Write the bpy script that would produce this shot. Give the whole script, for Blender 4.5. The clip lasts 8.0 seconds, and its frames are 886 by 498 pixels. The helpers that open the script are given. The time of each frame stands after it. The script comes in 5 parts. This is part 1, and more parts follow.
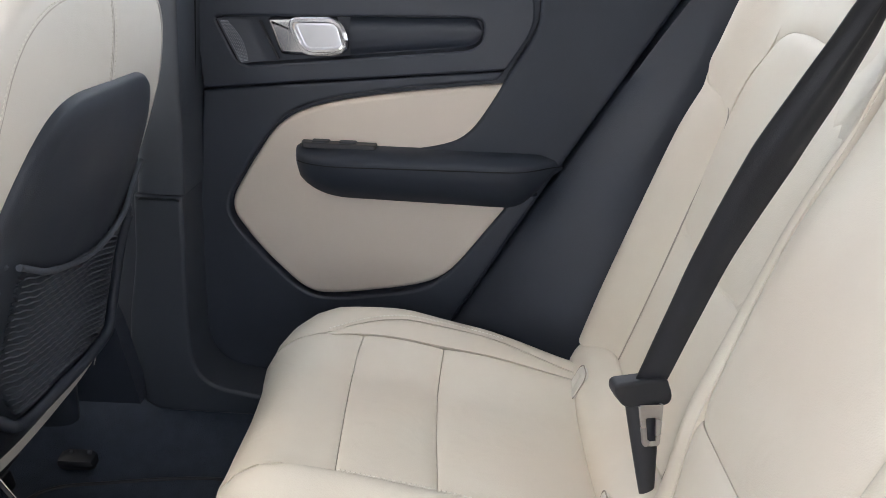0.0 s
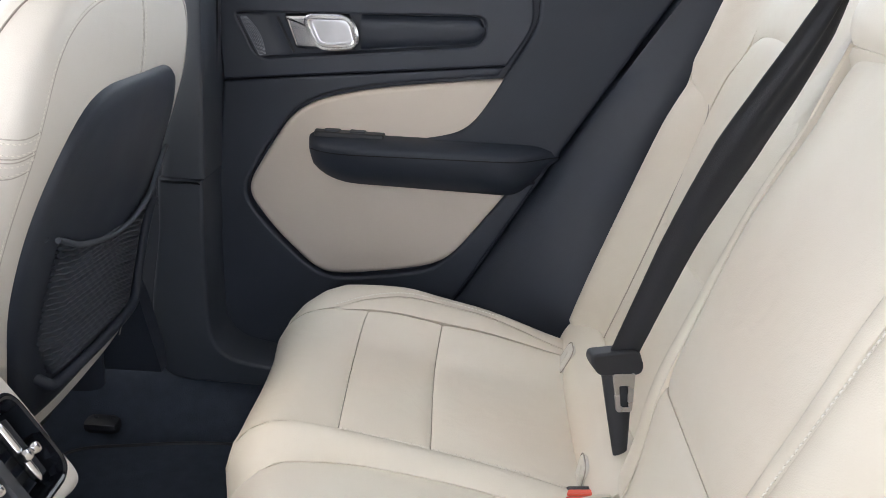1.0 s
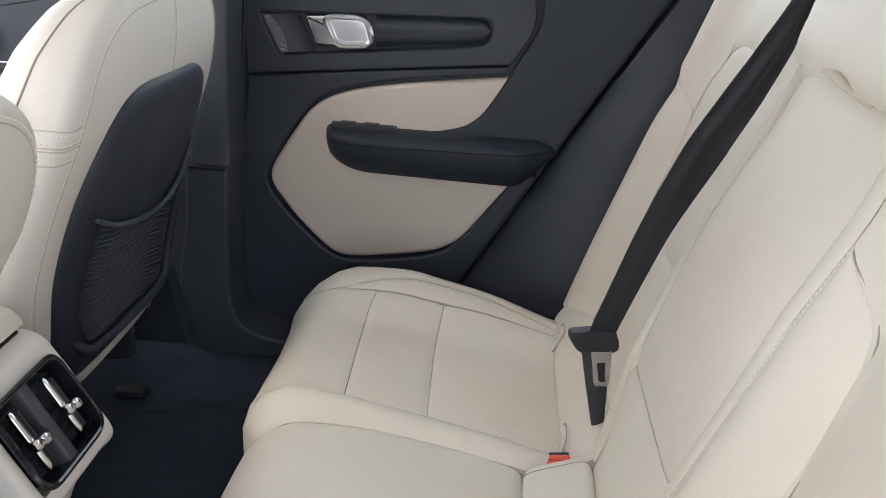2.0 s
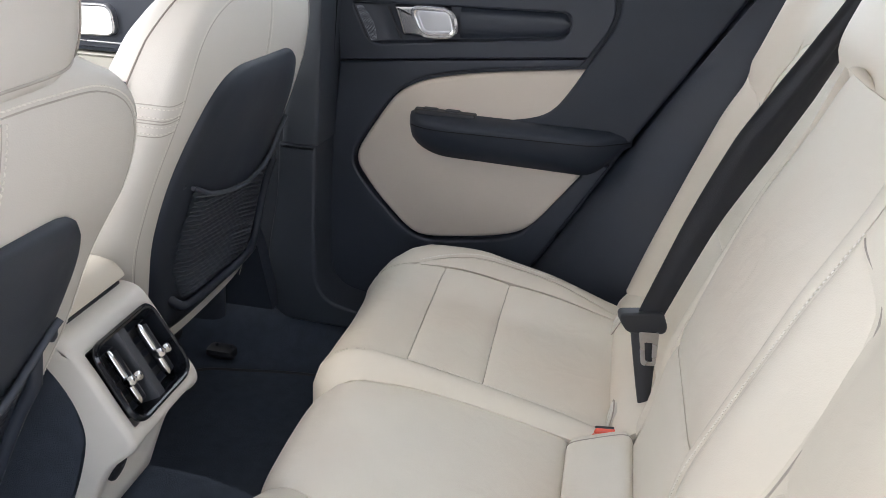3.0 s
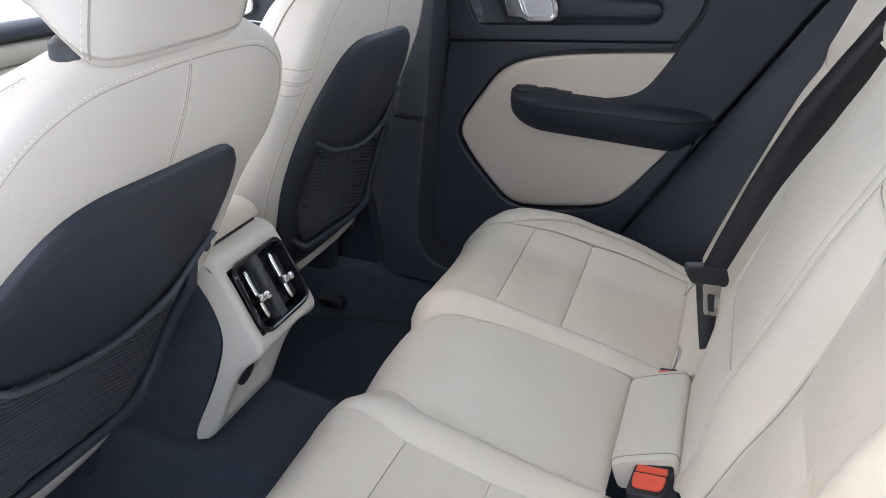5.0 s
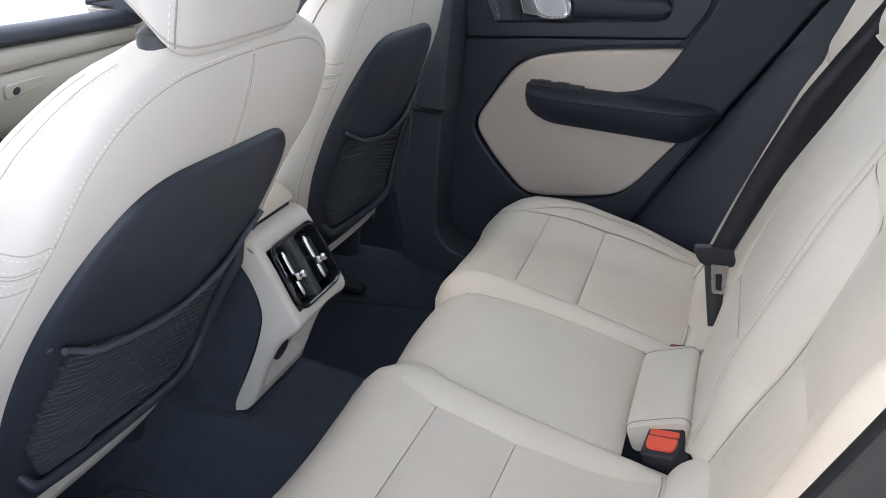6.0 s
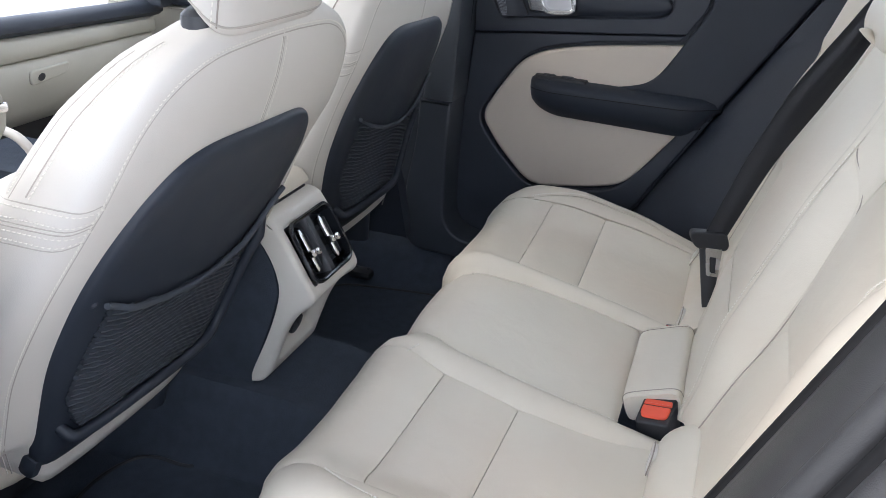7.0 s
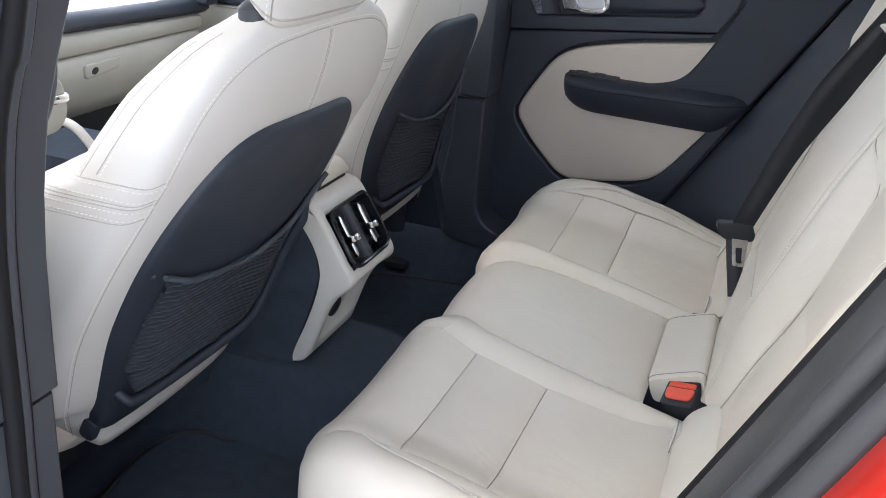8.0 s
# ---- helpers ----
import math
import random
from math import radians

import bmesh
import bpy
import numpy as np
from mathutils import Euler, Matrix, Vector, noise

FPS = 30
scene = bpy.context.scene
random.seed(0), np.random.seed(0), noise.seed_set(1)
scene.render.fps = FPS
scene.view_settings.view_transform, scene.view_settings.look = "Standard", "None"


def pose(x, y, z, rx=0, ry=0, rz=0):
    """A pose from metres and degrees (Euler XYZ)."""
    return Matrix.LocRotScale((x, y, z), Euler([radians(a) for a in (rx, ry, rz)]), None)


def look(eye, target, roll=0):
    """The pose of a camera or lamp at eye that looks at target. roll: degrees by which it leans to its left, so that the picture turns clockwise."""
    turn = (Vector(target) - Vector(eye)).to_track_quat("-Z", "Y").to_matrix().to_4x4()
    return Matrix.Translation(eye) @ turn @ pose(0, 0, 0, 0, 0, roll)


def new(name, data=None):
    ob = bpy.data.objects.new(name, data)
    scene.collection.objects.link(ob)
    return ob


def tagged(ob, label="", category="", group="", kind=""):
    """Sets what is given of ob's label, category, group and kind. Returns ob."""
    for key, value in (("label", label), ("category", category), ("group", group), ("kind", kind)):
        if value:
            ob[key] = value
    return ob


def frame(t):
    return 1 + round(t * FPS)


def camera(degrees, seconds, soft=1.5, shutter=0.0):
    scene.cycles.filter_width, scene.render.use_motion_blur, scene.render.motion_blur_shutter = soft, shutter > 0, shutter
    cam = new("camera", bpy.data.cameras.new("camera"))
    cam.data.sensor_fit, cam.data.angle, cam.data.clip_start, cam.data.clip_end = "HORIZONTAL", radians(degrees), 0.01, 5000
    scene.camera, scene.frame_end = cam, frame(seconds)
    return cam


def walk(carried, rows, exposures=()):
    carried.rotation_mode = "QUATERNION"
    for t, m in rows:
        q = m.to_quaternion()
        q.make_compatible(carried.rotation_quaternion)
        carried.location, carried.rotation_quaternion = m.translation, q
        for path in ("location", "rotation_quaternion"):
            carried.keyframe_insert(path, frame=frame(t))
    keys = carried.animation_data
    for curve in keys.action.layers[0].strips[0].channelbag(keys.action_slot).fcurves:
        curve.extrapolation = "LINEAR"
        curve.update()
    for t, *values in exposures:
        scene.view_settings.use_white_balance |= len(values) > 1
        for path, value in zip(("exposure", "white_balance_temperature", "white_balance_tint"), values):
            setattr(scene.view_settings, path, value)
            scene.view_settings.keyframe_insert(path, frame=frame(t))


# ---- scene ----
cam = camera(53.0, 8.0, soft=0.8)
PATH = [
    (0, (0.0325, -0.5513, 0.835), (0.0243, 1.3274, 0.149), 2.2),
    (0.5, (0.0444, -0.594, 0.851), (0.0209, 1.2796, 0.15), 2.4),
    (1, (0.0543, -0.6365, 0.857), (0.0126, 1.2339, 0.149), 2.8),
    (2.3, (0.1037, -0.7511, 0.9), (-0.0382, 1.0983, 0.152), 3.7),
    (2.5, (0.117, -0.7638, 0.9), (-0.0762, 1.0801, 0.15), 3.8),
    (3, (0.1384, -0.7969, 0.908), (-0.1711, 1.0238, 0.139), 3.6),
    (3.5, (0.1595, -0.836, 0.91), (-0.2485, 0.9586, 0.127), 3.5),
    (4, (0.1827, -0.8732, 0.912), (-0.2894, 0.9016, 0.119), 3.5),
    (4.5, (0.1968, -0.91, 0.913), (-0.323, 0.8492, 0.116), 3.6),
    (6, (0.1924, -1.0389, 0.922), (-0.3477, 0.7152, 0.127), 3.4),
    (6.5, (0.1965, -1.0771, 0.922), (-0.3457, 0.6761, 0.127), 3.6),
    (7, (0.2058, -1.1117, 0.921), (-0.3364, 0.6416, 0.127), 4.2),
    (7.5, (0.2144, -1.1401, 0.924), (-0.3329, 0.6114, 0.128), 4.5),
    (8, (0.223, -1.1676, 0.924), (-0.3884, 0.5621, 0.126), 4),
]
# seconds, stops, kelvin, tint: the white balance cools as the camera leaves the cabin
GRADE = [(0, 1.90, 6350, 12), (0.5, 1.98, 6350, 12), (1.2, 1.86, 6350, 12), (2.5, 1.52, 6300, 12), (3.0, 1.68, 6250, 12), (4.0, 1.72, 6100, 12), (4.6, 1.56, 6030, 12), (6, 1.46, 5980, 12), (8, 1.50, 5940, 11)]
walk(cam, [(t, look(eye, target, roll)) for t, eye, target, roll in PATH], GRADE)

# ---- light ----
world = bpy.data.worlds.new("sky")
scene.world = world
world.use_nodes = True
wn, wl = world.node_tree.nodes, world.node_tree.links
sky = wn.new("ShaderNodeTexSky")
sky.sky_type, sky.sun_disc = "NISHITA", False
sky.sun_elevation, sky.sun_rotation = radians(38), radians(236)
sky.air_density, sky.dust_density = 1.0, 3.0
mixed = wn.new("ShaderNodeMixRGB")
mixed.inputs[0].default_value, mixed.inputs[2].default_value = 0.72, (9.0, 9.2, 9.6, 1)
wl.new(sky.outputs[0], mixed.inputs[1])
wl.new(mixed.outputs[0], wn["Background"].inputs[0])
wn["Background"].inputs[1].default_value = 0.15
sun = new("sun", bpy.data.lights.new("sun", "SUN"))
sun.data.energy, sun.data.angle, sun.data.color = 0.47, radians(30), (1.0, 0.88, 0.68)
sun.matrix_world = look((-3.2, -2.0, 3.4), (-0.2, 0.0, 0.5))


# ---- materials ----
def material(name, rgb, rough=0.5, metal=0.0, grain=400, bump=0.1, depth=0.0004, mottle=0.06, scale=9, spec=0.5, kind="noise", vary=0.0, coat=0.0, wrinkle=0.0, drift=None):
    """A procedural surface: colour mottled at two scales, fine relief, uneven gloss."""
    m = bpy.data.materials.new(name)
    m.use_nodes = True
    n, l = m.node_tree.nodes, m.node_tree.links
    b = n["Principled BSDF"]
    co = n.new("ShaderNodeTexCoord")
    big = n.new("ShaderNodeTexNoise")
    big.inputs["Scale"].default_value, big.inputs["Detail"].default_value = scale, 4
    l.new(co.outputs["Object"], big.inputs["Vector"])
    if kind == "cells":
        fine = n.new("ShaderNodeTexVoronoi")
        fine.feature = "SMOOTH_F1"
        out = fine.outputs["Distance"]
    elif kind == "weave":
        fine = n.new("ShaderNodeTexWave")
        fine.inputs["Distortion"].default_value = 0.4
        out = fine.outputs["Fac"]
    else:
        fine = n.new("ShaderNodeTexNoise")
        fine.inputs["Detail"].default_value = 6
        out = fine.outputs["Fac"]
    fine.inputs["Scale"].default_value = grain
    l.new(co.outputs["Object"], fine.inputs["Vector"])
    ramp = n.new("ShaderNodeMapRange")
    ramp.inputs["From Min"].default_value, ramp.inputs["From Max"].default_value = 0.3, 0.7
    ramp.inputs["To Min"].default_value, ramp.inputs["To Max"].default_value = 1 - mottle, 1 + mottle
    l.new(big.outputs["Fac"], ramp.inputs["Value"])
    tone = n.new("ShaderNodeVectorMath")
    tone.operation = "SCALE"
    tone.inputs[0].default_value = rgb
    l.new(ramp.outputs[0], tone.inputs["Scale"])
    col = tone.outputs[0]
    if drift:
        slow = n.new("ShaderNodeTexNoise")
        slow.inputs["Scale"].default_value, slow.inputs["Detail"].default_value = 4.5, 5
        l.new(co.outputs["Object"], slow.inputs["Vector"])
        cut = n.new("ShaderNodeMapRange")
        cut.inputs["From Min"].default_value, cut.inputs["From Max"].default_value = 0.38, 0.62
        l.new(slow.outputs["Fac"], cut.inputs["Value"])
        hue = n.new("ShaderNodeMixRGB")
        hue.blend_type = "MULTIPLY"
        hue.inputs[2].default_value = (*drift, 1)
        l.new(cut.outputs[0], hue.inputs[0])
        l.new(col, hue.inputs[1])
        col = hue.outputs[0]
    if vary:
        info = n.new("ShaderNodeObjectInfo")
        r2 = n.new("ShaderNodeMapRange")
        r2.inputs["To Min"].default_value, r2.inputs["To Max"].default_value = 1 - vary, 1 + vary
        l.new(info.outputs["Random"], r2.inputs["Value"])
        t2 = n.new("ShaderNodeVectorMath")
        t2.operation = "SCALE"
        l.new(col, t2.inputs[0])
        l.new(r2.outputs[0], t2.inputs["Scale"])
        col = t2.outputs[0]
    l.new(col, b.inputs["Base Color"])
    rr = n.new("ShaderNodeMapRange")
    rr.inputs["From Min"].default_value, rr.inputs["From Max"].default_value = 0.3, 0.7
    rr.inputs["To Min"].default_value, rr.inputs["To Max"].default_value = max(0.02, rough - 0.07), min(1, rough + 0.07)
    l.new(big.outputs["Fac"], rr.inputs["Value"])
    l.new(rr.outputs[0], b.inputs["Roughness"])
    b.inputs["Metallic"].default_value = metal
    b.inputs["Specular IOR Level"].default_value = spec
    b.inputs["Coat Weight"].default_value = coat
    if bump:
        bp = n.new("ShaderNodeBump")
        bp.inputs["Strength"].default_value, bp.inputs["Distance"].default_value = bump, depth
        l.new(out, bp.inputs["Height"])
        l.new(bp.outputs[0], b.inputs["Normal"])
        if wrinkle:
            # soft creases of a stretched hide
            wr = n.new("ShaderNodeTexNoise")
            wr.inputs["Scale"].default_value, wr.inputs["Detail"].default_value, wr.inputs["Distortion"].default_value = 22, 2, 0.8
            l.new(co.outputs["Object"], wr.inputs["Vector"])
            b2 = n.new("ShaderNodeBump")
            b2.inputs["Strength"].default_value, b2.inputs["Distance"].default_value = wrinkle, 0.004
            l.new(wr.outputs["Fac"], b2.inputs["Height"])
            l.new(b2.outputs[0], bp.inputs["Normal"])
    return m


LEATHER = material("cream leather", (0.655, 0.610, 0.520), 0.5, grain=900, bump=0.25, depth=0.0005, mottle=0.035, scale=7, kind="cells", vary=0.02, wrinkle=0.3, drift=(0.985, 0.945, 0.93))
# same hide as the bench; cool doorway skylight is put into its colour
LEATHER_SKYLIT = material("skylit cream leather", (0.650, 0.622, 0.572), 0.47, grain=900, bump=0.25, depth=0.0005, mottle=0.03, scale=7, kind="cells", wrinkle=0.18)
LEATHER_WARM = material("cream vinyl", (0.62, 0.55, 0.475), 0.55, grain=1100, bump=0.25, depth=0.0004, mottle=0.03, scale=6, kind="cells")
SEAM = material("seam thread", (0.34, 0.31, 0.27), 0.9, bump=0.0)
SOFT_SEAM = material("cream seam fold", (0.46, 0.43, 0.38), 0.8, bump=0.0)
THREAD = material("cream thread", (0.80, 0.77, 0.70), 0.7, bump=0.0)
CREAM_PLASTIC = material("cream moulded plastic", (0.64, 0.61, 0.555), 0.42, grain=1500, bump=0.15, depth=0.0003, mottle=0.03)
PILLAR_TRIM = material("charcoal pillar plastic", (0.046, 0.054, 0.067), 0.5, grain=1300, bump=0.3, mottle=0.08, kind="cells")
BLACK = material("charcoal grained plastic", (0.027, 0.0335, 0.047), 0.5, grain=1200, bump=0.3, depth=0.0004, mottle=0.12, kind="cells")
BLACK_SOFT = material("black soft vinyl", (0.024, 0.030, 0.042), 0.5, spec=0.35, grain=1000, bump=0.3, depth=0.0004, mottle=0.1, kind="cells")
# cream plastic with the shade of the front cabin put into its colour
SHADED_CREAM = material("shaded cream plastic", (0.45, 0.44, 0.385), 0.5, grain=1500, bump=0.2, depth=0.0003, mottle=0.04)
BLACK_MATT = material("black matt plastic", (0.018, 0.020, 0.025), 0.5, mottle=0.15)
CARPET = material("black carpet", (0.063, 0.076, 0.099), 0.95, grain=900, bump=0.9, depth=0.003, mottle=0.12, scale=45, spec=0.15)
NET = material("black elastic net", (0.044, 0.052, 0.066), 0.75, grain=900, bump=0.4, mottle=0.2, scale=60)
WEB = material("black seat belt webbing", (0.013, 0.015, 0.021), 0.45, grain=1700, bump=0.4, depth=0.0004, mottle=0.1, scale=14)
CHROME = material("satin chrome", (0.78, 0.78, 0.79), 0.16, metal=1.0, grain=60, bump=0.0, mottle=0.03)
STEEL = material("brushed steel", (0.62, 0.62, 0.64), 0.3, metal=1.0, grain=300, bump=0.05, mottle=0.05)
RED_PLASTIC = material("orange red plastic", (0.78, 0.10, 0.05), 0.42, bump=0.05, mottle=0.05)
RED_PAINT = material("red car paint", (0.36, 0.013, 0.006), 0.28, bump=0.0, mottle=0.03, coat=0.2, spec=0.35)
RUBBER = material("black rubber seal", (0.009, 0.009, 0.010), 0.6, spec=0.2, grain=300, mottle=0.2)
GREY_TRIM = material("dark grey pillar trim", (0.043, 0.047, 0.055), 0.48, grain=1300, bump=0.3, mottle=0.1, kind="cells")
DOORWAY_TRIM = material("neutral dark doorway plastic", (0.034, 0.034, 0.036), 0.42, grain=1300, bump=0.25, mottle=0.1, kind="cells")
ROOFLINING = material("light grey roof lining", (0.62, 0.61, 0.59), 0.95, grain=900, bump=0.4, mottle=0.04)
# paleness chosen to reflect light into the cabin and show white beyond the dash
BOUNCE_GROUND = material("pale bounce ground", (0.58, 0.57, 0.55), 0.95, grain=90, bump=0.8, depth=0.01, mottle=0.25, scale=3)
# extra pale metal, standing in for a sky reflection on the front door cup
ALU = material("bright satin aluminium", (0.93, 0.93, 0.94), 0.5, metal=1.0, bump=0.0, mottle=0.02)
DOTS = material("pale grille dots", (0.30, 0.32, 0.36), 0.5, bump=0.0)
GREY_SATIN = material("grey satin plastic", (0.15, 0.16, 0.175), 0.28, bump=0.0, mottle=0.08)
GLOSS_BLACK = material("gloss black plastic", (0.012, 0.014, 0.018), 0.14, bump=0.0, mottle=0.1)
GLASS = bpy.data.materials.new("window glass")
GLASS.use_nodes = True
g = GLASS.node_tree.nodes["Principled BSDF"]
g.inputs["Transmission Weight"].default_value, g.inputs["Roughness"].default_value, g.inputs["IOR"].default_value = 1.0, 0.0, 1.05
g.inputs["Base Color"].default_value = (0.9, 0.93, 0.92, 1)


# ---- building tools ----
def link(name, verts, faces, mat, parent=None, label="", smooth=True, sharp=50):
    me = bpy.data.meshes.new(name)
    me.from_pydata([tuple(v) for v in verts], [], faces)
    me.update()
    bm = bmesh.new()
    bm.from_mesh(me)
    bmesh.ops.remove_doubles(bm, verts=bm.verts, dist=1e-6)
    bmesh.ops.recalc_face_normals(bm, faces=bm.faces)
    return part(name, bm, mat, parent, label, smooth, sharp, me)


def part(name, bm, mat, parent=None, label="", smooth=True, sharp=50, me=None):
    """Links a bmesh as one mesh object under a thing or a part."""
    me = me or bpy.data.meshes.new(name)
    for f in bm.faces:
        f.smooth = smooth
    for e in bm.edges:
        if len(e.link_faces) == 2 and e.calc_face_angle(0) > radians(sharp):
            e.smooth = False
    bm.to_mesh(me)
    bm.free()
    me.materials.append(mat)
    ob = new(name, me)
    ob.parent = parent
    if label:
        tagged(ob, label)
    return ob


def thing(name, label, category, group="", kind=""):
    return tagged(new(name), label, category, group, kind)


def spline(pts, n=8, closed=False):
    """A smooth line through the points, n steps to each stretch."""
    p = [Vector(q) for q in pts]
    out, m = [], len(p)
    for i in range(m if closed else m - 1):
        a = p[i - 1] if i or closed else p[0] * 2 - p[1]
        b, c = p[i], p[(i + 1) % m]
        d = p[(i + 2) % m] if closed or i + 2 < m else c * 2 - b
        for k in range(n):
            t = k / n
            out.append(0.5 * (2 * b + (c - a) * t + (2 * a - 5 * b + 4 * c - d) * t * t + (3 * b - a - 3 * c + d) * t ** 3))
    if not closed:
        out.append(p[-1])
    return out


def even(pts, n, closed=False):
    """n + 1 points (n if closed) at even steps along a line."""
    p = list(pts) + ([pts[0]] if closed else [])
    run = [0.0]
    for a, b in zip(p, p[1:]):
        run.append(run[-1] + (b - a).length)
    out, j = [], 0
    for k in range(n if closed else n + 1):
        s = run[-1] * k / n
        while j < len(p) - 2 and run[j + 1] < s:
            j += 1
        w = (s - run[j]) / max(run[j + 1] - run[j], 1e-9)
        out.append(p[j].lerp(p[j + 1], min(1, max(0, w))))
    return out


def rounded(corners, n=6):
    """A closed outline of corners (u, v, radius), each rounded."""
    out, m = [], len(corners)
    for i in range(m):
        p = Vector(corners[i][:2])
        a, c = Vector(corners[i - 1][:2]), Vector(corners[(i + 1) % m][:2])
        r = corners[i][2] if len(corners[i]) > 2 else 0
        if r <= 0:
            out.append(p)
            continue
        d1, d2 = (a - p), (c - p)
        r1, r2 = min(r, d1.length * 0.48), min(r, d2.length * 0.48)
        s, e = p + d1.normalized() * r1, p + d2.normalized() * r2
        for k in range(n + 1):
            t = k / n
            out.append(s * (1 - t) ** 2 + p * 2 * t * (1 - t) + e * t * t)
    return out


def shrink(loop, d):
    """The loop (u, v) moved inwards by d."""
    m = len(loop)
    area = sum(loop[i].x * loop[(i + 1) % m].y - loop[(i + 1) % m].x * loop[i].y for i in range(m))
    s = 1 if area > 0 else -1
    out = []
    for i in range(m):
        e1, e2 = loop[i] - loop[i - 1], loop[(i + 1) % m] - loop[i]
        n1, n2 = Vector((-e1.y, e1.x)).normalized(), Vector((-e2.y, e2.x)).normalized()
        nn = n1 + n2
        nn = nn.normalized() / max(0.5, nn.normalized().dot(n1)) if nn.length > 1e-6 else n1
        out.append(loop[i] + nn * d * s)
    return out


def plate(name, outline, at, depth, mat, parent=None, bevel=0.003, label="", back=0.0, steps=3, dome=0.0):
    """A plate with rounded edges: outline in (u, v), at(u, v, d) lays it into the world, d up to depth."""
    loops = [[at(p.x, p.y, back) for p in outline]]
    for k in range(steps + 1):
        a = k / steps * math.pi / 2
        loops.append([at(p.x, p.y, depth - bevel + bevel * math.sin(a)) for p in shrink(outline, bevel * (1 - math.cos(a)))])
    inner = shrink(outline, bevel)
    if dome:
        c = sum(inner, Vector((0, 0))) / len(inner)
        for k in range(1, 7):
            f = 1 - k / 7
            loops.append([at(*(c + (p - c) * f), depth + dome * (1 - f * f)) for p in inner])
    verts, m = [v for lp in loops for v in lp], len(outline)
    faces = [(i * m + j, i * m + (j + 1) % m, (i + 1) * m + (j + 1) % m, (i + 1) * m + j) for i in range(len(loops) - 1) for j in range(m)]
    last = (len(loops) - 1) * m
    if dome:
        verts.append(at(c.x, c.y, depth + dome))
        faces += [(last + j, last + (j + 1) % m, len(verts) - 1) for j in range(m)]
    else:
        # a flat margin keeps the shading of the face even
        flat = [at(p.x, p.y, depth) for p in shrink(outline, bevel * 1.3)]
        verts += flat
        faces += [(last + j, last + (j + 1) % m, last + m + (j + 1) % m, last + m + j) for j in range(m)]
        faces.append(tuple(range(last + m, last + 2 * m)))
    faces.append(tuple(reversed(range(m))))
    return link(name, verts, faces, mat, parent, label, sharp=40)


def loft(name, loops, mat, parent=None, label="", caps=True, closed=True, sharp=50):
    m = len(loops[0])
    verts = [v for lp in loops for v in lp]
    faces = [(i * m + j, i * m + (j + 1) % m, (i + 1) * m + (j + 1) % m, (i + 1) * m + j)
             for i in range(len(loops) - 1) for j in range(m if closed else m - 1)]
    if caps and closed:
        faces += [tuple(range(m)), tuple(range(len(verts) - m, len(verts)))]
    return link(name, verts, faces, mat, parent, label, sharp=sharp)


def ring(centre, a, b, ra, rb, n=8, power=2.0):
    out = []
    for k in range(n):
        t = 2 * math.pi * k / n
        c, s = math.cos(t), math.sin(t)
        out.append(centre + a * ra * math.copysign(abs(c) ** (2 / power), c) + b * rb * math.copysign(abs(s) ** (2 / power), s))
    return out


def tube(name, pts, r, mat, parent=None, label="", n=8, flat=1.0, up=Vector((0, 0, 1)), closed=False):
    loops = []
    for i, p in enumerate(pts):
        d = (pts[(i + 1) % len(pts)] - pts[i - 1]) if closed else pts[min(i + 1, len(pts) - 1)] - pts[max(i - 1, 0)]
        a = d.cross(up)
        a = a.normalized() if a.length > 1e-9 else Vector((1, 0, 0))
        b = a.cross(d).normalized()
        rr = r[i] if isinstance(r, (list, tuple)) else r
        loops.append(ring(p, a, b, rr, rr * flat, n))
    if closed:
        loops.append(loops[0])
    return loft(name, loops, mat, parent, label, caps=not closed)


def stitches(name, pts, normals, parent, step=0.0062, size=0.0042, r=0.0006, mat=None):
    """Single thread stitches along a line, as one mesh."""
    run = sum((b - a).length for a, b in zip(pts, pts[1:]))
    n = max(2, int(run / step))
    line, nor = even(pts, n), even(normals, n) if len(normals) == len(pts) else None
    verts, faces = [], []
    for i in range(n):
        p, q = line[i], line[i + 1]
        d = (q - p).normalized()
        nn = nor[i].normalized()
        s = d.cross(nn).normalized()
        c = (p + q) / 2
        h = d * min(size, (q - p).length * 0.7) / 2
        k = len(verts)
        for e, w, up in ((-1, 0.5, -0.6), (-0.6, 1, 0.9), (0.6, 1, 0.9), (1, 0.5, -0.6)):
            verts += [c + h * e + s * r * w * 1.0 + nn * r * (up - 0.8), c + h * e + nn * r * up, c + h * e - s * r * w + nn * r * (up - 0.8)]
        for j in range(3):
            a = k + 3 * j
            faces += [(a, a + 1, a + 4, a + 3), (a + 1, a + 2, a + 5, a + 4), (a + 2, a, a + 3, a + 5)]
    return link(name, verts, faces, mat or THREAD, parent, sharp=80)


def block(name, size, m, mat, parent=None, bevel=0.004, label="", segs=2):
    bm = bmesh.new()
    bmesh.ops.create_cube(bm, size=1.0)
    bmesh.ops.scale(bm, vec=size, verts=bm.verts)
    if bevel:
        bmesh.ops.bevel(bm, geom=bm.edges[:], offset=bevel, segments=segs, profile=0.5, affect="EDGES")
    bmesh.ops.transform(bm, matrix=m, verts=bm.verts)
    return part(name, bm, mat, parent, label, sharp=35)


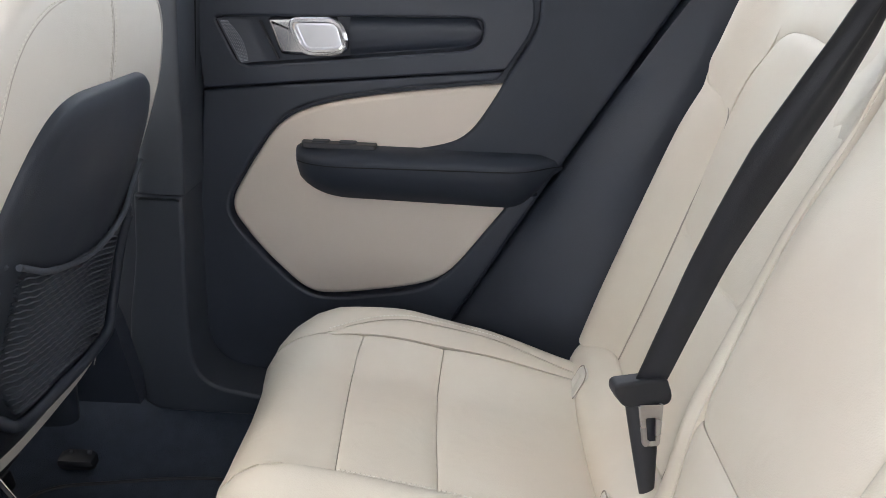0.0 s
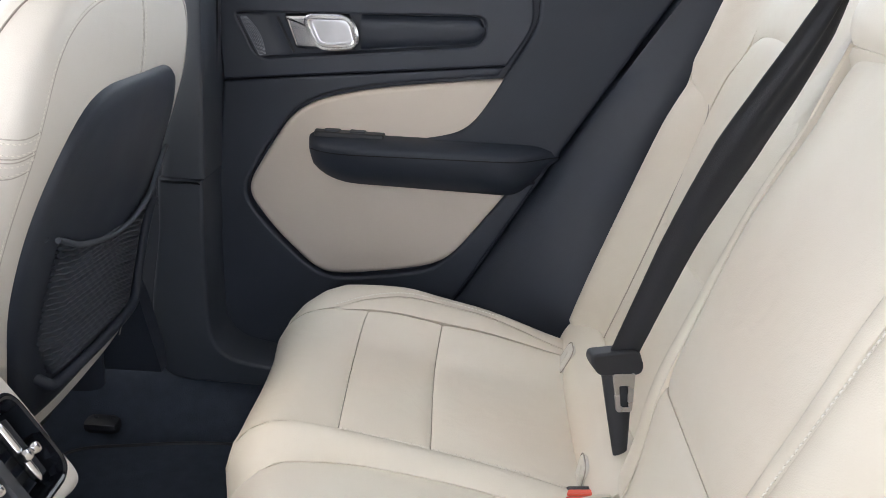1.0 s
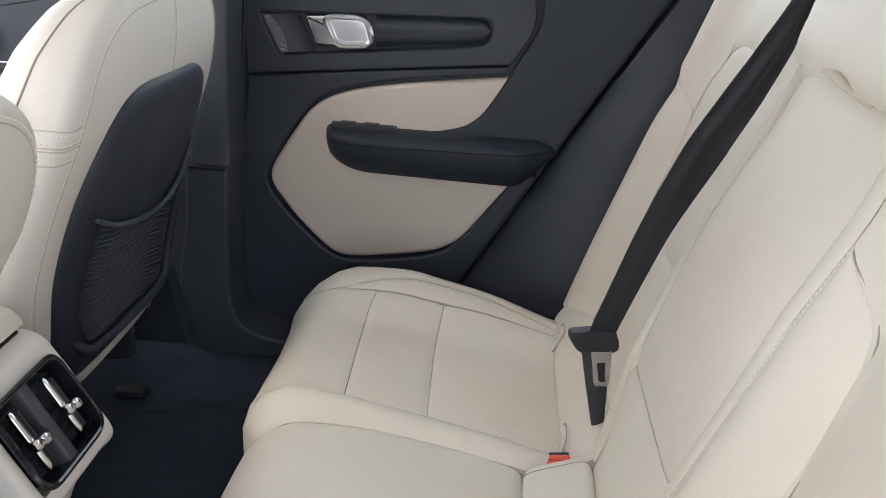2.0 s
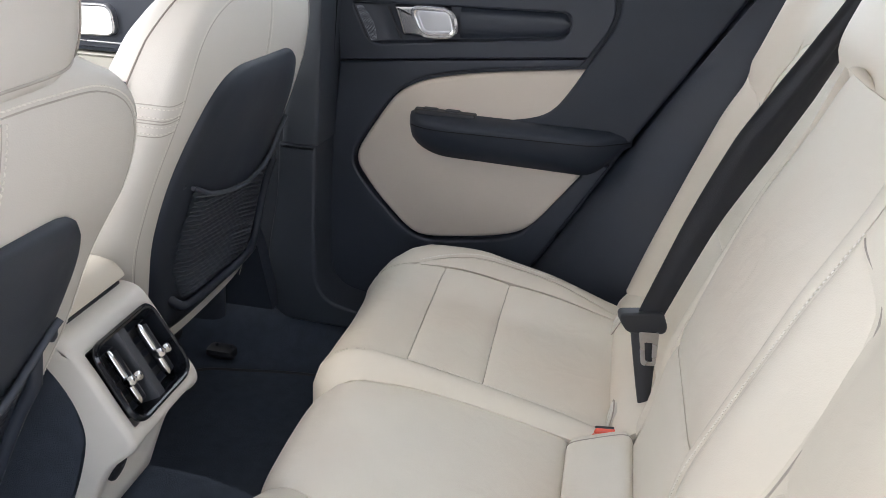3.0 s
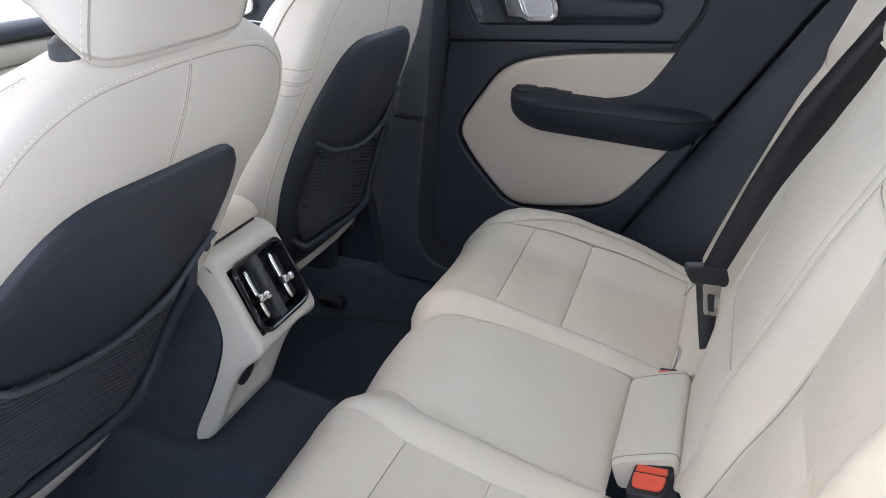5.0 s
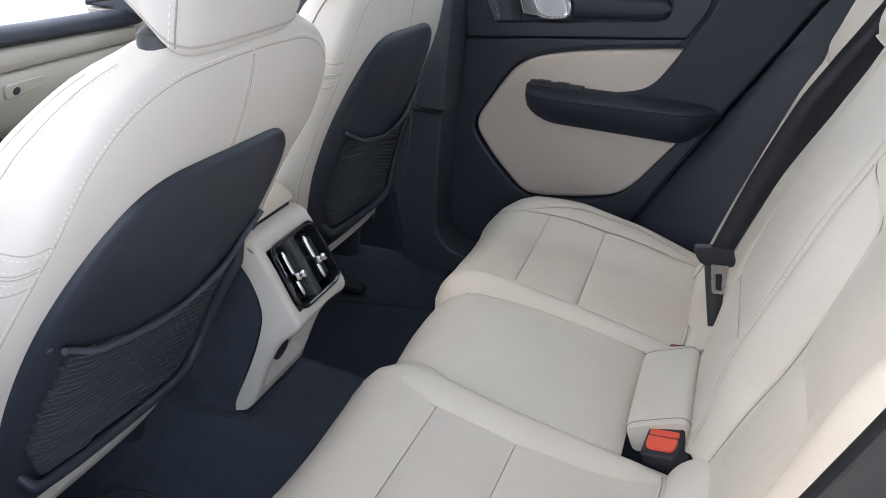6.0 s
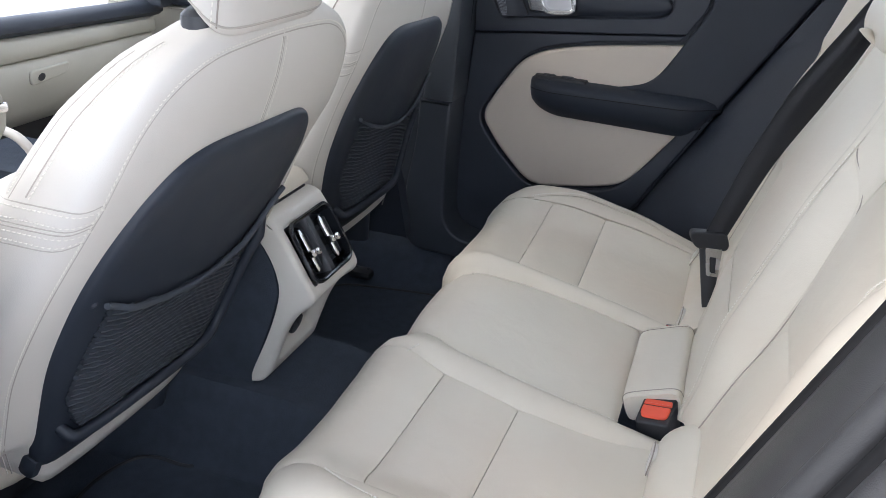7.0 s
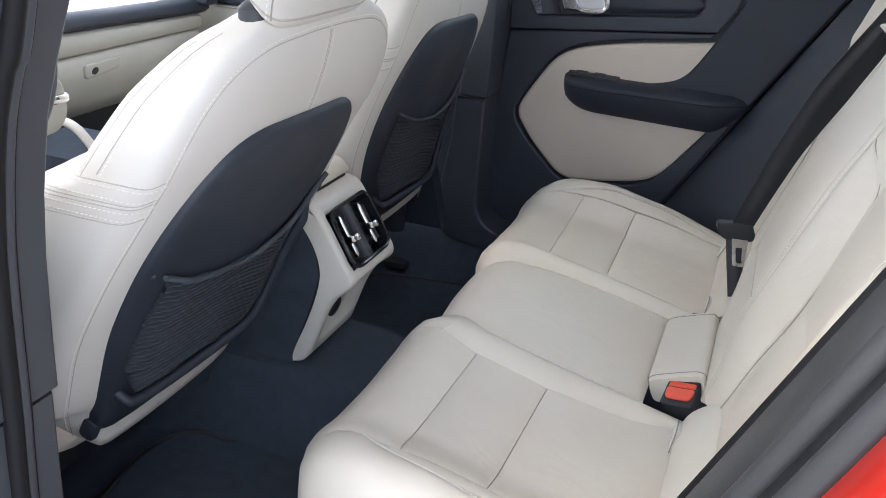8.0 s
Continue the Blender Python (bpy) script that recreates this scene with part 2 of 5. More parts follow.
def panel(name, surf, bottom, right, top, left, mat, parent, nu=30, nv=30, pillow=0.006, groove=0.004, width=0.008, gap=0.0004, edges="brtl", thick=0.02, label="", flip=1):
    """A padded panel sewn between four lines in the surface's own (s, y); surf(s, y) gives place and outward normal.
    edges names those that are drawn in by a seam."""
    B, T = even(spline(bottom), nu), even(spline(top), nu)
    L, R = even(spline(left), nv), even(spline(right), nv)
    lu = (B[-1] - B[0]).length * 0.5 + (T[-1] - T[0]).length * 0.5
    lv = (L[-1] - L[0]).length * 0.5 + (R[-1] - R[0]).length * 0.5
    grid, under = [], []

    def warp(t, n):
        # steps closer to the two edges
        return t - 0.5 / math.pi * 0.75 * math.sin(2 * math.pi * t) if n > 6 else t

    for j in range(nv + 1):
        v = warp(j / nv, nv)
        v = max(gap / lv if "b" in edges else 0, min(1 - (gap / lv if "t" in edges else 0), v))
        row, low = [], []
        for i in range(nu + 1):
            u = warp(i / nu, nu)
            u = max(gap / lu if "l" in edges else 0, min(1 - (gap / lu if "r" in edges else 0), u))

            def on(line, t, n):
                k = min(int(t * n), n - 1)
                return line[k].lerp(line[k + 1], t * n - k)

            b, t = on(B, u, nu), on(T, u, nu)
            l, r = on(L, v, nv), on(R, v, nv)
            q = b * (1 - v) + t * v + l * (1 - u) + r * u - (B[0] * (1 - u) * (1 - v) + B[-1] * u * (1 - v) + T[0] * (1 - u) * v + T[-1] * u * v)
            p, n = surf(q.x, q.y)
            h = pillow * (1 - abs(2 * u - 1) ** 3) * (1 - abs(2 * v - 1) ** 3)
            for e, d in (("b", v * lv), ("t", (1 - v) * lv), ("l", u * lu), ("r", (1 - u) * lu)):
                if e in edges:
                    h -= groove * math.exp(-(d / width) ** 1.2)
            row.append(p + n * h)
            low.append(p - n * thick)
        grid.append(row)
        under.append(low)
    verts = [p for row in grid for p in row]
    w = nu + 1
    faces = [(j * w + i, j * w + i + 1, (j + 1) * w + i + 1, (j + 1) * w + i) for j in range(nv) for i in range(nu)]
    rim = [(0, i) for i in range(nu)] + [(j, nu) for j in range(nv)] + [(nv, i) for i in range(nu, 0, -1)] + [(j, 0) for j in range(nv, 0, -1)]
    k = len(verts)
    verts += [under[j][i] for j, i in rim]
    m = len(rim)
    for a in range(m):
        j, i = rim[a]
        j2, i2 = rim[(a + 1) % m]
        faces.append((j * w + i, k + a, k + (a + 1) % m, j2 * w + i2))
    faces.append(tuple(k + a for a in range(m)))
    return link(name, verts, faces, mat, parent, label, sharp=60)


def along(surf, line, lift=0.0, n=60):
    """A line of (s, y) laid on a surface: its places and normals."""
    got = [surf(q.x, q.y) for q in even(spline(line), n)]
    return [p + nn * lift for p, nn in got], [nn for p, nn in got]


def bump(x, c, w):
    return math.exp(-((x - c) / w) ** 2)


def step(a, b, x):
    t = min(1, max(0, (x - a) / (b - a)))
    return t * t * (3 - 2 * t)

# ---- structure: ground, floor, body shell ----
def flat_xy(z):
    return lambda u, v, d: Vector((u, v, z + d))


def wall_y(y0, s=-1):
    """Lays (x, z, d) on an upright plane y = y0, proud towards s."""
    return lambda u, v, d: Vector((u, y0 + s * d, v))


# unseen ground, added as a pale reflector under the car
bm = bmesh.new()
bmesh.ops.create_grid(bm, x_segments=8, y_segments=8, size=400)
bmesh.ops.translate(bm, verts=bm.verts, vec=(0, 0, -0.42))
tagged(part("ground", bm, BOUNCE_GROUND), "unseen ground made pale to bounce light into the car", "ground", kind="structure")

# footwell floor with the transmission tunnel, one carpet sheet
rows = []
for i in range(61):
    x = -1.5 + i * 0.035
    row = []
    for j in range(73):
        y = -0.72 + j * 0.02
        tunnel = 0.150 * (1 - step(0.095, 0.165, abs(y + 0.002))) * (1 - 0.35 * step(-0.36, -0.10, x))
        heel = 0.10 * step(-0.62, -0.75, x) * step(0.60, 0.70, abs(y))
        riser = 0.06 * step(-0.20, -0.02, x)
        side = 0.10 * step(0.56, 0.70, abs(y)) ** 1.5
        row.append(Vector((x, y, 0.02 + max(tunnel, riser) + side + heel + 0.002 * noise.noise(Vector((x * 9, y * 9, 0))))))
    rows.append(row)
tagged(loft("floor", rows, CARPET, closed=False), "black carpeted car floor with a centre tunnel", "floor", kind="structure")

# body sides, far (s = 1) and near (s = -1): sill, pillars and roof rails
ROOF_Z = 1.22


def roof():
    loops = []
    for k in range(25):
        # out of view; front edge carried further forward to keep light off the dash
        x = -0.86 + 2.21 * k / 24
        z = ROOF_Z - 0.05 * ((x - 0.1) / 0.9) ** 2
        loop = []
        for j in range(17):
            y = -0.62 + 1.24 * j / 16
            loop.append(Vector((x, y, z - 0.06 * (abs(y) / 0.62) ** 4)))
        loop += [p + Vector((0, 0, 0.045)) for p in reversed(loop)]
        loops.append(loop)
    tagged(loft("ceiling", loops, ROOFLINING), "light grey cloth roof lining", "ceiling", kind="structure")


roof()

far = tagged(new("wall_far"), "black inner body side of the car", "car body", kind="structure")
# sill and lower body under the far doors
block("sill", (2.6, 0.13, 0.22), pose(-0.25, 0.80, 0.0), BLACK, far, 0.02)
# body side behind the rear door, with the wheel arch bulge
rows = []
for i in range(33):
    z = -0.05 + i * 0.031
    row = []
    for j in range(33):
        w = j / 32
        x0 = 0.022 + (z - 0.261) * 0.586 if z > 0.1 else 0.022 - 0.161 * 0.586
        x = x0 + w * (1.2 - x0)
        bulge = 0.05 * bump(z, 0.25, 0.22) * step(0.0, 0.25, x - x0)
        row.append(Vector((x, 0.715 - bulge - 0.03 * step(0, 0.06, x - x0) - 0.10 * step(0.65, 1.0, z), z)))
    rows.append(row)
rows = [r + [p + Vector((0, 0.09, 0)) for p in reversed(r)] for r in rows]
loft("rear_side_trim", rows, BLACK, far, "charcoal plastic trim over the wheel arch", sharp=60)

roof_rail = lambda s: [Vector((x, s * (0.64 - 0.02 * abs(x)), ROOF_Z - 0.07 - 0.10 * max(0, -0.3 - x) ** 1.3)) for x in (-1.5, -1.2, -0.9, -0.6, -0.3, 0, 0.4, 0.8, 1.2)]
tube("roof_rail", roof_rail(1), 0.05, GREY_TRIM, far, "grey trimmed roof rail", 10)

# black filler added behind the trims to block outside light at the door edge
block("leak_filler", (2.38, 0.03, 0.95), pose(0.10, 0.84, 0.32), BLACK_MATT, far, 0.01)
# far B pillar: upper trim, lower trim flaring into the sill
pillar = tagged(new("b_pillar"), "charcoal plastic trimmed centre pillar beside the door", "pillar", kind="structure")


def pillar_loops(s, rows):
    out = []
    for z, x0, x1, y, depth in rows:
        c = [(x1, y + 0.012, 0.012), (x1, y + depth, 0.0), (x0, y + depth, 0.0), (x0, y, 0.02), (x1, y, 0.02)]
        lp = rounded(c, 5)
        out.append([Vector((p.x, s * p.y, z)) for p in lp])
    return out


UPPER = [(0.460, -0.448, -0.376, 0.635, 0.12), (0.60, -0.433, -0.371, 0.63, 0.12), (0.75, -0.418, -0.364, 0.62, 0.10), (1.0, -0.39, -0.335, 0.60, 0.08), (1.16, -0.37, -0.32, 0.58, 0.08)]
loft("pillar_upper_trim", pillar_loops(1, UPPER), PILLAR_TRIM, pillar)
LOWER = [(-0.450, 0.458, 0.003), (-0.379, 0.458, 0.003), (-0.381, 0.36), (-0.382, 0.28, 0.05), (-0.378, 0.160, 0.13), (-0.27, 0.142, 0.04), (0.10, 0.142), (0.10, 0.112), (-0.36, 0.108, 0.01), (-0.476, 0.108, 0.085), (-0.474, 0.25, 0.03), (-0.455, 0.36, 0.03)]
plate("pillar_lower_trim", rounded(LOWER, 8), wall_y(0.667), 0.031, PILLAR_TRIM, pillar, 0.006, "charcoal pillar foot sweeping into the sill", back=-0.10, steps=5)
tube("door_seal", [Vector((-0.372 + 0.09 * (z - 0.7) * 0 + (0.06 * (z - 0.7) if z < 0.7 else 0.05 * (z - 0.7)) + 0.05 * step(0.2, 0.06, z), 0.70, z)) for z in np.linspace(0.06, 1.1, 40)], 0.007, RUBBER, pillar, "black rubber door seal", up=Vector((0, 1, 0)))

# near side: B pillar, sill, rear opening frame and painted panel
near = tagged(new("wall_near"), "red car body side with an open rear doorway", "car body", kind="structure")
npil = tagged(new("b_pillar"), "dark grey plastic trimmed centre pillar with rubber seal", "pillar", kind="structure")
NP_UP = [(0.496, -0.390, -0.289, 0.669, 0.10), (0.539, -0.388, -0.288, 0.669, 0.10), (0.618, -0.384, -0.284, 0.669, 0.10), (0.672, -0.380, -0.278, 0.669, 0.10), (0.736, -0.372, -0.266, 0.668, 0.10), (0.779, -0.364, -0.253, 0.666, 0.10), (0.82, -0.356, -0.239, 0.664, 0.10), (1.16, -0.31, -0.165, 0.63, 0.09)]
NP_LO = [(0.04, -0.70, -0.20, 0.640, 0.15), (0.15, -0.56, -0.262, 0.650, 0.14), (0.24, -0.47, -0.284, 0.665, 0.12), (0.372, -0.41, -0.296, 0.672, 0.11), (0.423, -0.40, -0.294, 0.673, 0.11), (0.491, -0.395, -0.291, 0.674, 0.10)]
loft("pillar_upper_trim", pillar_loops(-1, NP_UP), GREY_TRIM, npil)
loft("pillar_lower_trim", pillar_loops(-1, NP_LO), GREY_TRIM, npil)
EDGE = ((0.15, -0.262), (0.24, -0.284), (0.372, -0.296), (0.491, -0.290), (0.539, -0.288), (0.618, -0.284), (0.672, -0.278), (0.736, -0.266), (0.779, -0.253), (0.82, -0.239), (1.1, -0.178))
for name, y, out_by, r, m in (("door_seal", -0.724, 0.002, 0.0080, RUBBER), ("seal_lip", -0.711, 0.0005, 0.0055, GREY_TRIM), ("trim_groove", -0.7035, -0.0006, 0.0018, RUBBER)):
    tube(name, spline([Vector((x + out_by, y + 0.05 * max(0, z - 0.75), z)) for z, x in EDGE], 5), r, m, npil, n=10, up=Vector((0, 1, 0)))
block("sill", (1.35, 0.14, 0.20), pose(-0.6, -0.80, -0.01), BLACK, near, 0.02)
tube("roof_rail", roof_rail(-1), 0.05, GREY_TRIM, near, "grey trimmed roof rail", 10)

# doorway edge behind the rear seat: dark trim, rubber seal, painted flange
def jamb(z):
    return 0.223 + 0.44 * (z - 0.51) - (0.25 * max(0, 0.35 - z))


trim_rows, paint_rows, lip = [], [], []
for k in range(36):
    z = 0.0 + 1.05 * k / 35
    x, sh = jamb(z), 0.06 * max(0, z - 0.75)
    trim_rows.append([Vector((x + dx, -(y - sh), z)) for dx, y in ((0.09, 0.612), (0.006, 0.612), (-0.001, 0.617), (-0.005, 0.632), (-0.007, 0.66), (-0.004, 0.695), (0.004, 0.703), (0.09, 0.703))])
    paint_rows.append([Vector((x + dx, -(y - sh), z)) for dx, y in ((0.06, 0.773), (0.002, 0.773), (-0.004, 0.780), (-0.003, 0.815), (0.006, 0.83), (0.03, 0.84), (0.14, 0.845))])
    lip.append((x, z, sh))
loft("doorway_trim", trim_rows, DOORWAY_TRIM, near, "dark grey plastic doorway trim", closed=False)
loft("painted_flange", paint_rows, RED_PAINT, near, "glossy red painted door frame", closed=False)
for name, y, dx, r, m, words in (("trim_gap_seal", 0.606, 0.007, 0.0085, RUBBER, "black rubber edge strip"), ("seal_roll", 0.713, -0.004, 0.011, DOORWAY_TRIM, "grey rubber roll seal"),
                                 ("door_seal", 0.738, 0.004, 0.012, RUBBER, "black rubber doorway seal"), ("seal_foot", 0.761, 0.0, 0.012, DOORWAY_TRIM, "grey seal foot")):
    tube(name, [Vector((x + dx, -(y - sh), z)) for x, z, sh in lip], r, m, near, words, 12, up=Vector((0, 1, 0)))
# open rear door, swung out beside the camera's way
nd0 = tagged(new("wall_door_open"), "open rear car door with black inner trim", "car door", kind="structure")
swing = Matrix.Translation((-0.42, -0.82, 0)) @ pose(0, 0, 0, 0, 0, -104)
plate("door_skin", rounded([(0.0, -0.12, 0.03), (0.95, -0.12, 0.03), (1.0, 0.70, 0.03), (0.0, 0.70, 0.02)], 4), lambda u, v, d: swing @ Vector((u, -d, v)), 0.05, RED_PAINT, nd0, 0.02)
plate("door_trim", rounded([(0.03, -0.08, 0.03), (0.90, -0.08, 0.03), (0.95, 0.72, 0.03), (0.03, 0.70, 0.02)], 4), lambda u, v, d: swing @ Vector((u, d, v)), 0.05, BLACK, nd0, 0.02)
TURN_FAR = radians(-2.86)
for ob in (far, pillar):
    ob.rotation_euler.z = TURN_FAR

# ---- far rear door ----
door = thing("rear_door", "closed rear car door, charcoal plastic with cream inset panel", "car door")
DOOR_Y = 0.745
on_door = wall_y(DOOR_Y)
# carrier panel under all the trims
edge = [(-0.363, 0.80), (-0.372, 0.70), (-0.389, 0.45), (-0.403, 0.27, 0.05), (-0.403, 0.105, 0.10), (-0.31, 0.060, 0.05), (-0.20, 0.058, 0.02), (-0.10, 0.058, 0.03), (0.022, 0.261), (0.164, 0.514), (0.309, 0.751), (0.335, 0.80)]
plate("carrier", rounded(edge), on_door, 0.004, BLACK, door, 0.003, "charcoal plastic door carrier", back=-0.07)
# lower moulding with the cut-out bent round the cream inset
lower = [(-0.369, 0.5965), (-0.391, 0.35), (-0.400, 0.27, 0.05), (-0.400, 0.109, 0.10), (-0.31, 0.064, 0.05), (-0.20, 0.062, 0.02), (-0.105, 0.062, 0.03), (0.014, 0.261), (0.102, 0.415), (0.128, 0.462),
         (0.092, 0.462), (0.0795, 0.437), (0.006, 0.335, 0.045), (-0.035, 0.300, 0.06), (-0.185, 0.276, 0.05), (-0.228, 0.286, 0.04), (-0.30, 0.355, 0.03), (-0.347, 0.415, 0.035), (-0.30, 0.50, 0.05), (-0.245, 0.575, 0.06), (-0.13, 0.604, 0.05), (0.058, 0.6285), (0.068, 0.6425)]
plate("lower_panel", rounded(lower), on_door, 0.022, BLACK, door, 0.005, back=0.001)
# upper moulding with the handle recess, as a ring round the slot
slot = rounded([(-0.347, 0.703, 0.012), (0.038, 0.716, 0.02), (0.036, 0.672, 0.03), (-0.312, 0.632, 0.02)], 8)
upper = [(-0.365, 0.80), (-0.373, 0.70), (-0.367, 0.5990), (0.071, 0.6450, 0.004), (0.108, 0.705, 0.03), (0.104, 0.745, 0.02), (0.09, 0.80)]


def ring_plate(name, outer, inner, at, depth, mat, parent, inset=0.004, wall=0.02, label="", taper=0.003):
    """A plate with one hole; the hole's wall goes down by wall."""
    c = sum(inner, Vector((0, 0))) / len(inner)

    def turn(p):
        return math.atan2(p.y - c.y, p.x - c.x)

    def reach(lp, a):
        d, best = Vector((math.cos(a), math.sin(a))), 0.0
        for k in range(len(lp)):
            p, e = lp[k - 1] - c, lp[k] - lp[k - 1]
            den = d.x * e.y - d.y * e.x
            if abs(den) > 1e-12:
                t, w = (p.x * e.y - p.y * e.x) / den, (p.x * d.y - p.y * d.x) / den
                if t > 0 and -1e-6 <= w <= 1 + 1e-6:
                    best = max(best, t)
        if best == 0.0:
            # a ray that slips through a corner takes the nearest corner's reach
            best = max(((p - c).normalized().dot(d), (p - c).length) for p in lp)[1]
        return c + d * best

    angles = sorted([turn(p) for p in even(inner, 90, True)] + [turn(p) for p in outer])
    angles = [a for k, a in enumerate(angles) if k == 0 or a - angles[k - 1] > 1e-3]
    o, q = [reach(outer, a) for a in angles], [reach(inner, a) for a in angles]
    oi, qo, qi = [reach(shrink(outer, inset), a) for a in angles], [reach(shrink(inner, -inset), a) for a in angles], [reach(shrink(inner, taper), a) for a in angles]
    oi2, qo2 = [reach(shrink(outer, inset * 1.3), a) for a in angles], [reach(shrink(inner, -inset * 1.3), a) for a in angles]
    loops = [[at(p.x, p.y, d) for p in lp] for lp, d in ((o, 0.001), (o, depth - inset), (oi, depth), (oi2, depth), (qo2, depth), (qo, depth), (q, depth - inset * 0.5), (qi, depth - wall))]
    return loft(name, loops, mat, parent, label, caps=False, sharp=18)


ring_plate("upper_panel", rounded(upper), slot, on_door, 0.0265, BLACK, door, 0.003, 0.0205)
plate("recess_floor", slot, on_door, 0.007, BLACK, door, 0.002, "black recessed handle well", back=0.0045)
# dished grip behind the handle
rows = []
for k in range(41):
    x = -0.154 + 0.186 * k / 40
    low, high = 0.6525 + 0.115 * (x + 0.15), 0.7075 + 0.033 * (x + 0.15)
    mid_z, half_z = (low + high) / 2, (high - low) / 2 * (1 - max(0, (x - 0.012) / 0.021) ** 2.6) ** 0.5 if x < 0.0325 else 0.001
    rows.append([on_door(x, mid_z + half_z * c, 0.0075 + 0.010 * (1 - abs(c) ** 3) - 0.003 * step(-0.9, 0.9, -c)) for c in np.linspace(-1, 1, 17)])
loft("grip_insert", rows, BLACK, door, "soft black grip insert", closed=False)
# speaker grille of small holes at the slot's front end
A0, B0, C0, D0 = (-0.343, 0.699, 0.025), (-0.311, 0.636, 0.025), (-0.2835, 0.697, 0.011), (-0.258, 0.644, 0.011)


def on_grille(u, v, lift=0.0):
    q = [(A0[k] * (1 - v) + B0[k] * v) * (1 - u) + (C0[k] * (1 - v) + D0[k] * v) * u for k in range(3)]
    return on_door(q[0], q[1], q[2] - 0.006 * math.sin(math.pi * u) + lift)


grille = loft("speaker_grille", [[on_grille(i / 12, j / 12) for j in range(13)] for i in range(13)] + [[on_door(C0[0] * (1 - j / 12) + D0[0] * j / 12, C0[1] * (1 - j / 12) + D0[1] * j / 12, 0.006) for j in range(13)]], BLACK, door, "black perforated speaker grille", closed=False)
verts, faces = [], []
for i in range(7):
    for j in range(30):
        u, v = 0.05 + 0.042 * i * (0.6 + 0.4 * math.sin(math.pi * j / 29)), 0.04 + 0.031 * j
        k = len(verts)
        c, e, f = on_grille(u, v, 0.0006), on_grille(u + 0.018, v, 0.0006), on_grille(u, v + 0.018, 0.0006)
        verts += [c, e, e + f - c, f]
        faces.append((k, k + 1, k + 2, k + 3))
link("perforations", verts, faces, DOTS, grille, "pale metal dots of the grille", smooth=False)
tube("grille_ridge", [on_grille(1.0, v, 0.0005) for v in np.linspace(0, 1, 10)], 0.0022, BLACK_MATT, grille)
# chrome pull: escutcheon, bezel ring and cup
handle = plate("door_handle", rounded([(-0.272, 0.7015, 0.006), (-0.165, 0.7085, 0.02), (-0.155, 0.662, 0.02), (-0.216, 0.651, 0.02), (-0.254, 0.652, 0.008)], 6), on_door, 0.022, CHROME, door, 0.005, "bright chrome door pull", back=0.006)
bez_o = rounded([(-0.245, 0.7055, 0.024), (-0.161, 0.708, 0.026), (-0.149, 0.657, 0.025), (-0.219, 0.651, 0.024)], 10)
bez_i = rounded([(-0.232, 0.6985, 0.011), (-0.170, 0.700, 0.012), (-0.160, 0.665, 0.011), (-0.215, 0.660, 0.012)], 8)
ring_plate("bezel", bez_o, bez_i, on_door, 0.036, CHROME, handle, 0.005, 0.014)
plate("cup", bez_i, on_door, 0.0255, STEEL, handle, 0.003, "satin metal finger cup", back=0.0225)
# cream inset
inset = rounded([(0.088, 0.6262), (-0.137, 0.597, 0.10), (-0.250, 0.566, 0.07), (-0.300, 0.492, 0.05), (-0.341, 0.42, 0.03), (-0.295, 0.356, 0.03), (-0.225, 0.288, 0.035), (-0.185, 0.281, 0.05), (-0.038, 0.306, 0.06), (0.006, 0.332, 0.04), (0.079, 0.433), (0.100, 0.463)], 8)
plate("inset_panel", inset, on_door, 0.019, LEATHER_WARM, door, 0.007, "padded cream vinyl door inset", back=0.0045)
# sail: soft black upper rear corner that sweeps into the armrest
sail = [(0.125, 0.80), (0.112, 0.745, 0.02), (0.113, 0.705, 0.03), (0.078, 0.645, 0.03), (0.055, 0.600, 0.06), (0.02, 0.545, 0.05), (-0.03, 0.527, 0.06), (-0.11, 0.517), (0.02, 0.500), (0.10, 0.470), (0.142, 0.482), (0.155, 0.503), (0.30, 0.745), (0.33, 0.80)]
plate("sail_panel", rounded(sail), on_door, 0.0265, BLACK_SOFT, door, 0.006, "soft black sweeping rear corner trim", back=0.001)
# armrest: lofted body, padded top with the switch plate
loops = []
for k in range(37):
    w = k / 36
    x = -0.238 + 0.400 * w
    nose = (1 - (1 - min(1, w / 0.22)) ** 2) ** 0.5
    tail = 1 - step(0.78, 1.02, w) ** 1.5
    top = 0.521 + 0.003 * w
    mid = 0.502 + 0.008 * w
    bot = mid - (0.010 + 0.046 * nose + 0.012 * w) * (0.15 + 0.85 * tail)
    deep = 0.014 + 0.060 * nose * (0.20 + 0.80 * tail)
    y0 = DOOR_Y + 0.005
    prof = [(y0, top + 0.004), (y0 - deep * 0.55, top + 0.002), (y0 - deep * 0.92, top - 0.006), (y0 - deep, mid + 0.002), (y0 - deep * 0.985, mid - 0.0015), (y0 - deep * 0.99, mid - 0.006), (y0 - deep * 0.9, (mid + bot) / 2), (y0 - deep * 0.62, bot + 0.004), (y0 - deep * 0.3, bot), (y0, bot + 0.006)]
    loops.append([Vector((x, a, b)) for a, b in prof])
arm = loft("armrest", loops, BLACK_SOFT, door, "padded black door armrest", sharp=70)
tube("armrest_seam", [Vector((p[4].x, p[4].y + 0.0006, p[4].z)) for p in loops[1:]], 0.0012, RUBBER, arm)
switch = plate("switch_plate", rounded([(-0.222, 0.706, 0.008), (-0.226, 0.738, 0.006), (-0.112, 0.738, 0.004), (-0.112, 0.706, 0.004)], 4), flat_xy(0.5215), 0.0075, BLACK_MATT, arm, 0.003, "black window switch plate")
